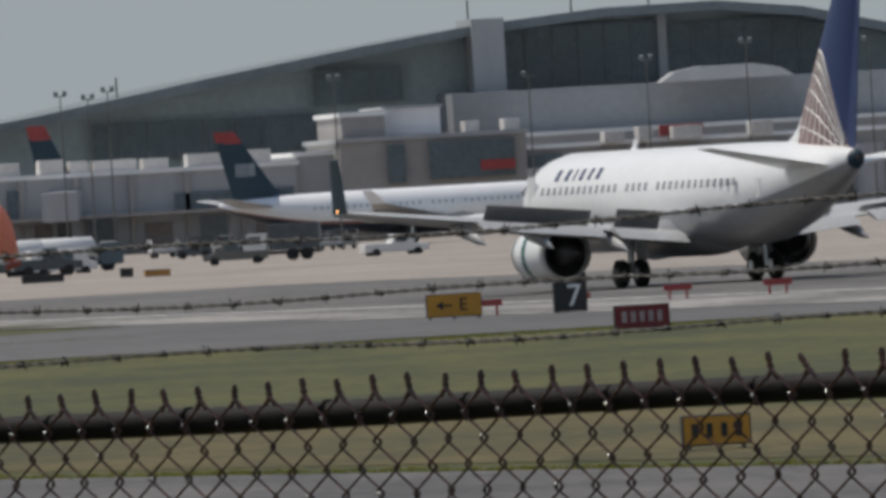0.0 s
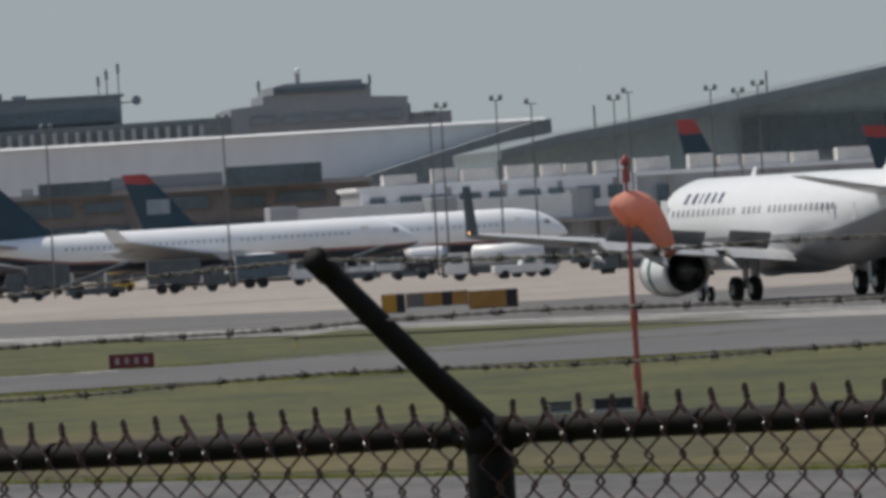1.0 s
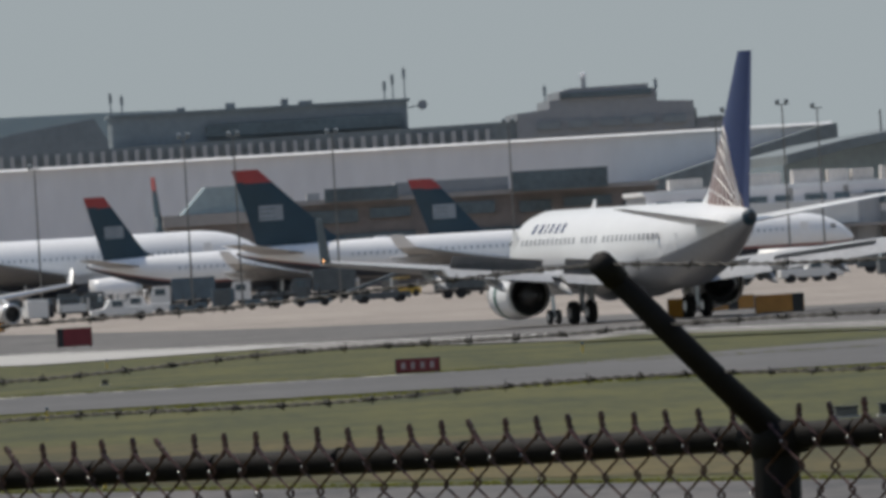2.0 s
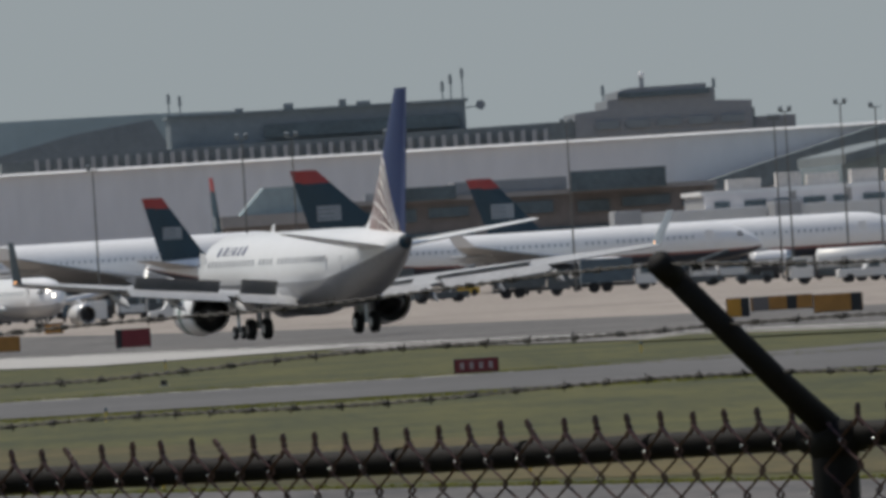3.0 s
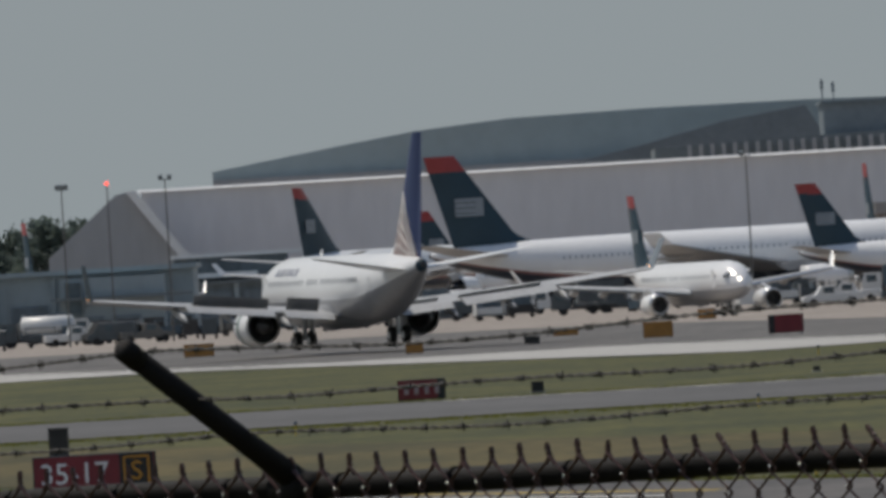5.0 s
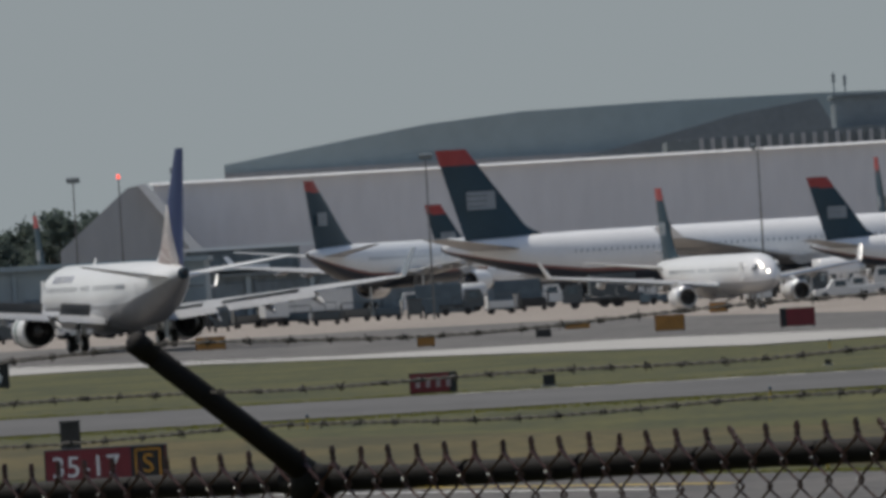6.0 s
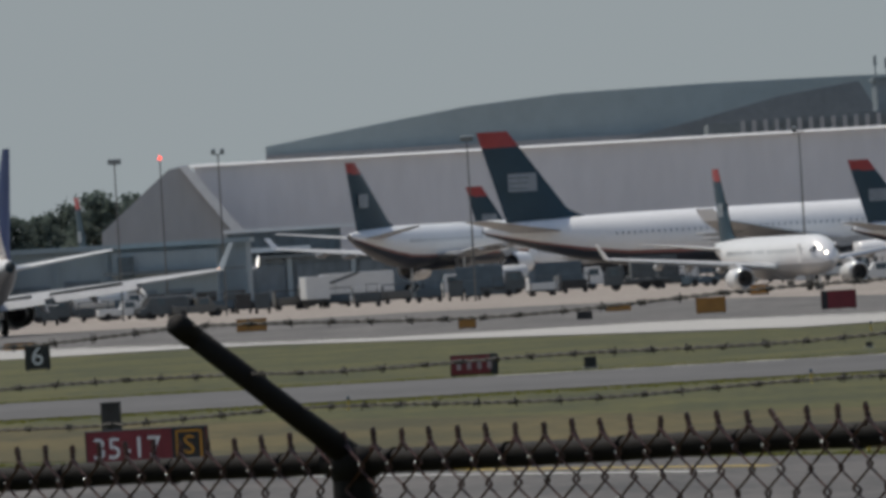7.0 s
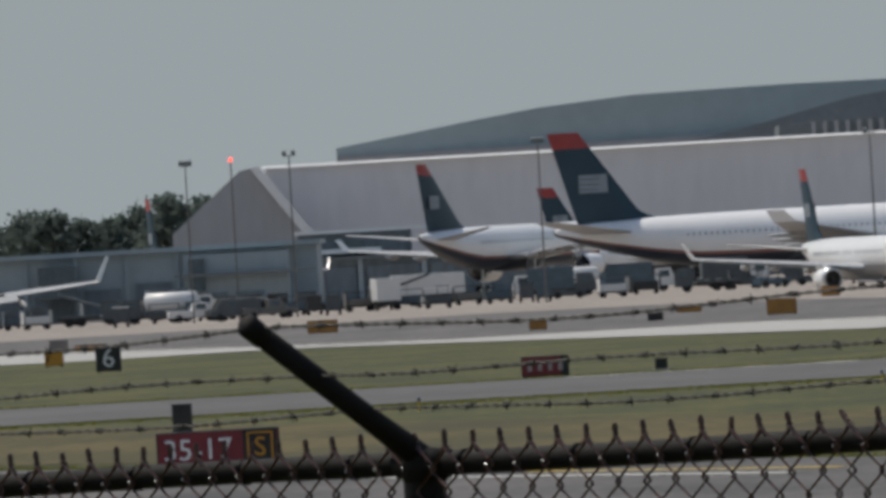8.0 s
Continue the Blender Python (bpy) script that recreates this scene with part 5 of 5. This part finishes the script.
def cart(x, y, turn, body, cover):
    b = thing("baggage_cart", pose(x, y, gz(x, y), 0, 0, turn), "baggage cart standing under the parked jets", "cart", "baggage carts")
    part("deck", boxbm(-1.5, 1.5, -0.75, 0.75, 0.42, 0.55), DARKMETAL, b)
    for sx in (-1.42, 1.42):
        part("end_panel", boxbm(sx - 0.04, sx + 0.04, -0.72, 0.72, 0.55, 1.85), body, b)
    part("canopy", boxbm(-1.5, 1.5, -0.78, 0.78, 1.85, 1.95, bevel=0.03), cover, b)
    part("luggage", boxbm(-1.25, 1.2, -0.6, 0.6, 0.55, 1.3, bevel=0.08), body, b, "stacked bags")
    wheels(b, (-1.0, 1.0), 0.6, 0.22)


def tug(x, y, turn, body):
    b = thing("tow_tractor", pose(x, y, gz(x, y), 0, 0, turn), "low tow tractor on the apron", "tractor", "tow tractors")
    part("body", prism(bmesh.new(), [(-1.7, 0.3), (1.7, 0.3), (1.7, 0.9), (0.3, 1.0), (0.2, 0.75), (-0.6, 0.75), (-0.7, 1.05), (-1.7, 1.05)], "y", -0.8, 0.8), body, b)
    part("canopy", boxbm(-0.8, 0.5, -0.75, 0.75, 1.85, 1.93), body, b)
    for sx in (-0.7, 0.4):
        for s in (-1, 1):
            part("pillar", boxbm(sx - 0.03, sx + 0.03, s * 0.7 - 0.03, s * 0.7 + 0.03, 0.9, 1.86), DARKMETAL, b)
    wheels(b, (-1.1, 1.1), 0.72, 0.36)


van(0.1028 * 1240, 1240, 10, label="white pickup truck on the sunlit apron")
van(0.0924 * 1260, 1260, 175, label="grey-white pickup truck beside baggage gear", body=GALV)
truck(0.0955 * 1300, 1300, 170, "box", TRUCKDARK, TRUCKWHITE, 6.5, "service truck with a dark body and white cab")
truck(0.0815 * 1300, 1300, 5, "tank", TRUCKWHITE, TRUCKBLUE, 9.0, "fuel tanker with a white tank and dark cab")
van(0.081 * 1170, 1170, 8, TRUCKWHITE, "white van on the apron", 5.2, bed=False)
van(0.080 * 1010, 1010, 4, TRUCKDARK, "dark low pickup on the apron edge", 4.6)
truck(0.0668 * 1310, 1310, 178, "tank", TRUCKWHITE, TRUCKWHITE, 8.5, "white fuel tanker on the apron")
truck(0.0765 * 1190, 1190, 182, "tank", TRUCKWHITE, TRUCKDARK, 8.0, "tanker with a white tank and dark skirt")
van(0.0237 * 1350, 1350, 185, label="white pickup truck facing the runway")
truck(-0.0113 * 1640, 1640, 184, "box", TRUCKWHITE, TRUCKWHITE, 10.0, "white box truck parked by a jet")
truck(-0.0023 * 1600, 1600, 184, "tank", TRUCKWHITE, TRUCKWHITE, 9.0, "long white tanker before a wide-body jet")
van(-0.02107 * 1450, 1450, 20, GALV, "grey pickup truck on the apron")
van(-0.0231 * 1450, 1450, 170, TRUCKDARK, "dark van on the apron", 4.8, bed=False)
van(0.01815 * 1390, 1390, 95, TRUCKWHITE, "white van seen from its front", 5.0, bed=False)
van(0.025 * 1400, 1400, 175, TRUCKWHITE, "white pickup by the parked jets")
van(0.0687 * 1300, 1300, 5, TRUCKWHITE, "white pickup with a covered bed")
truck(-0.0135 * 1500, 1500, 100, "box", TRUCKWHITE, TRUCKDARK, 6.0, "pale box truck seen end on")
van(-0.0258 * 1480, 1480, 10, TRUCKWHITE, "white pickup near the terminal pier")
van(-0.0236 * 1480, 1480, 190, GALV, "grey van near the terminal pier", 5.0, bed=False)
van(0.116 * 1260, 1260, 4, TRUCKDARK, "dark pickup near the concourse")
marker_box(0.0852 * 960, 960, 0.8, 0.5, 0.6, SIGNBLACK, "black box at the apron edge")
marker_box(0.0872 * 955, 955, 1.6, 0.35, 0.8, SIGNTAN, "low yellow-brown pallet at the apron edge")
marker_box(0.0797 * 955, 955, 2.6, 0.45, 1.0, SIGNBLACK, "low dark skid at the apron edge")
marker_box(0.0155 * 1000, 1000, 1.2, 0.6, 0.8, SIGNTAN, "yellow box beyond the runway")
truck(-0.0281 * 1500, 1500, 175, "tank", TRUCKWHITE, TRUCKDARK, 7.5, "white tanker before the terminal pier")
def container(x, y, turn, body):
    b = thing("cargo_container", pose(x, y, gz(x, y), 0, 0, turn), "dark cargo container on a low dolly", "container", "cargo containers")
    part("dolly", boxbm(-1.2, 1.2, -0.8, 0.8, 0.3, 0.48), DARKMETAL, b)
    part("shell", prism(bmesh.new(), [(-1.0, 0.5), (0.75, 0.5), (1.1, 1.0), (1.1, 2.1), (-1.0, 2.1)], "y", -0.75, 0.75), body, b)
    part("curtain", boxbm(-0.85, 0.7, -0.77, -0.75, 0.6, 2.0), TRUCKDARK, b)
    wheels(b, (-0.9, 0.9), 0.6, 0.15)


def loader(x, y, turn, body):
    b = thing("belt_loader", pose(x, y, gz(x, y), 0, 0, turn), "belt loader with its ramp raised to a hold", "loader", "belt loaders")
    part("chassis", boxbm(-2.6, 2.6, -0.8, 0.8, 0.35, 0.95, bevel=0.05), body, b)
    part("belt", prism(bmesh.new(), [(-3.2, 1.0), (-3.2, 1.25), (3.4, 3.3), (3.4, 3.05)], "y", -0.4, 0.4), TRUCKDARK, b)
    part("ram", boxbm(0.9, 1.1, -0.1, 0.1, 0.9, 2.4), STEEL, b)
    part("seat", boxbm(-1.9, -1.3, 0.45, 0.8, 0.95, 1.6, bevel=0.04), RUBBER, b)
    wheels(b, (-1.7, 1.7), 0.7, 0.38)


rg = random.Random(77)
x = -60.0
while x < 108:
    y = 1395 + rg.uniform(-6, 22)
    if x < 34:
        y += 170
    q = rg.random()
    tone = rg.choice((TRUCKDARK, TRUCKBLUE, DARKMETAL, TRUCKBLUE))
    if q < 0.45:
        for i in range(rg.randint(1, 4)):
            container(x, y + rg.uniform(-1, 1), rg.choice((0, 180, 8)), tone)
            x += 2.7
    elif q < 0.62:
        loader(x + 2, y, rg.choice((10, 170, -15)), rg.choice((TRUCKWHITE, TRUCKBLUE, TRUCKDARK)))
        x += 6
    elif q < 0.8:
        truck(x + 3.5, y + 3, rg.choice((0, 180, 6)), "box", tone, rg.choice((TRUCKDARK, TRUCKWHITE)), 7.0, "dark high-sided catering truck by the gates")
        x += 8.2
    else:
        tug(x, y, rg.choice((0, 180)), tone)
        x += 3.6
    x += rg.uniform(-0.2, 1.6)
rv = random.Random(21)
x = -62.0
while x < 150:
    y = 1480 + rv.uniform(-30, 55)
    kind = rv.random()
    if kind < 0.62:
        bodies = (TRUCKDARK, TRUCKBLUE, DARKMETAL, TRUCKWHITE, GALV)
        cart(x, y, rv.choice((0, 4, -6, 90, 12)), rv.choice(bodies), rv.choice(bodies[:3] + bodies[:2] + (TRUCKWHITE,)))
        x += rv.uniform(1.6, 3.4)
    elif kind < 0.9:
        tug(x, y, rv.choice((0, 180, 90, 30)), rv.choice((TRUCKWHITE, TRUCKDARK, TRUCKBLUE, TRUCKYEL)))
        x += rv.uniform(2.5, 5)
    else:
        truck(x + 3, y + 15, rv.choice((0, 180)), rv.choice(("box", "flat")), rv.choice((TRUCKWHITE, TRUCKDARK, TRUCKBLUE)), rv.choice((TRUCKWHITE, TRUCKDARK)), 6.5, "service truck among the baggage gear")
        x += rv.uniform(6, 10)

# ---- motion ----
def motions():
    # rolling out, braking over the second half
    rows = []
    for t in (0.0, 2.0, 4.0, 4.5, 5.0, 5.5, 6.0, 6.5, 7.0, 7.5, 8.0):
        q = t - 0.0148 * max(0.0, t - 4.0) ** 2
        rows.append((t, pose(73.9 - 16.2 * q, 602 + 60.0 * q, 0.05, 0, 0, 15.1)))
    walk(ROLLER, rows)
    # the cloth swings out as the wind freshens
    walk(SOCK_CLOTH, [(t, pose(0, 0, 4.4, 0, a, 0)) for t, a in ((0.0, 7), (0.5, 6), (1.0, -2), (1.5, -11), (2.0, -8), (5.0, 0), (8.0, 4))])
    walk(TAXIER, [(t, pose(21.9 + 1.25 * (t - 8), 1224 - 4.4 * (t - 8), gz(0, 1224 - 4.4 * (t - 8)) + 0.02, 0, 0, -164.3)) for t in (0.0, 2.0, 4.0, 6.0, 8.0)])


motions()
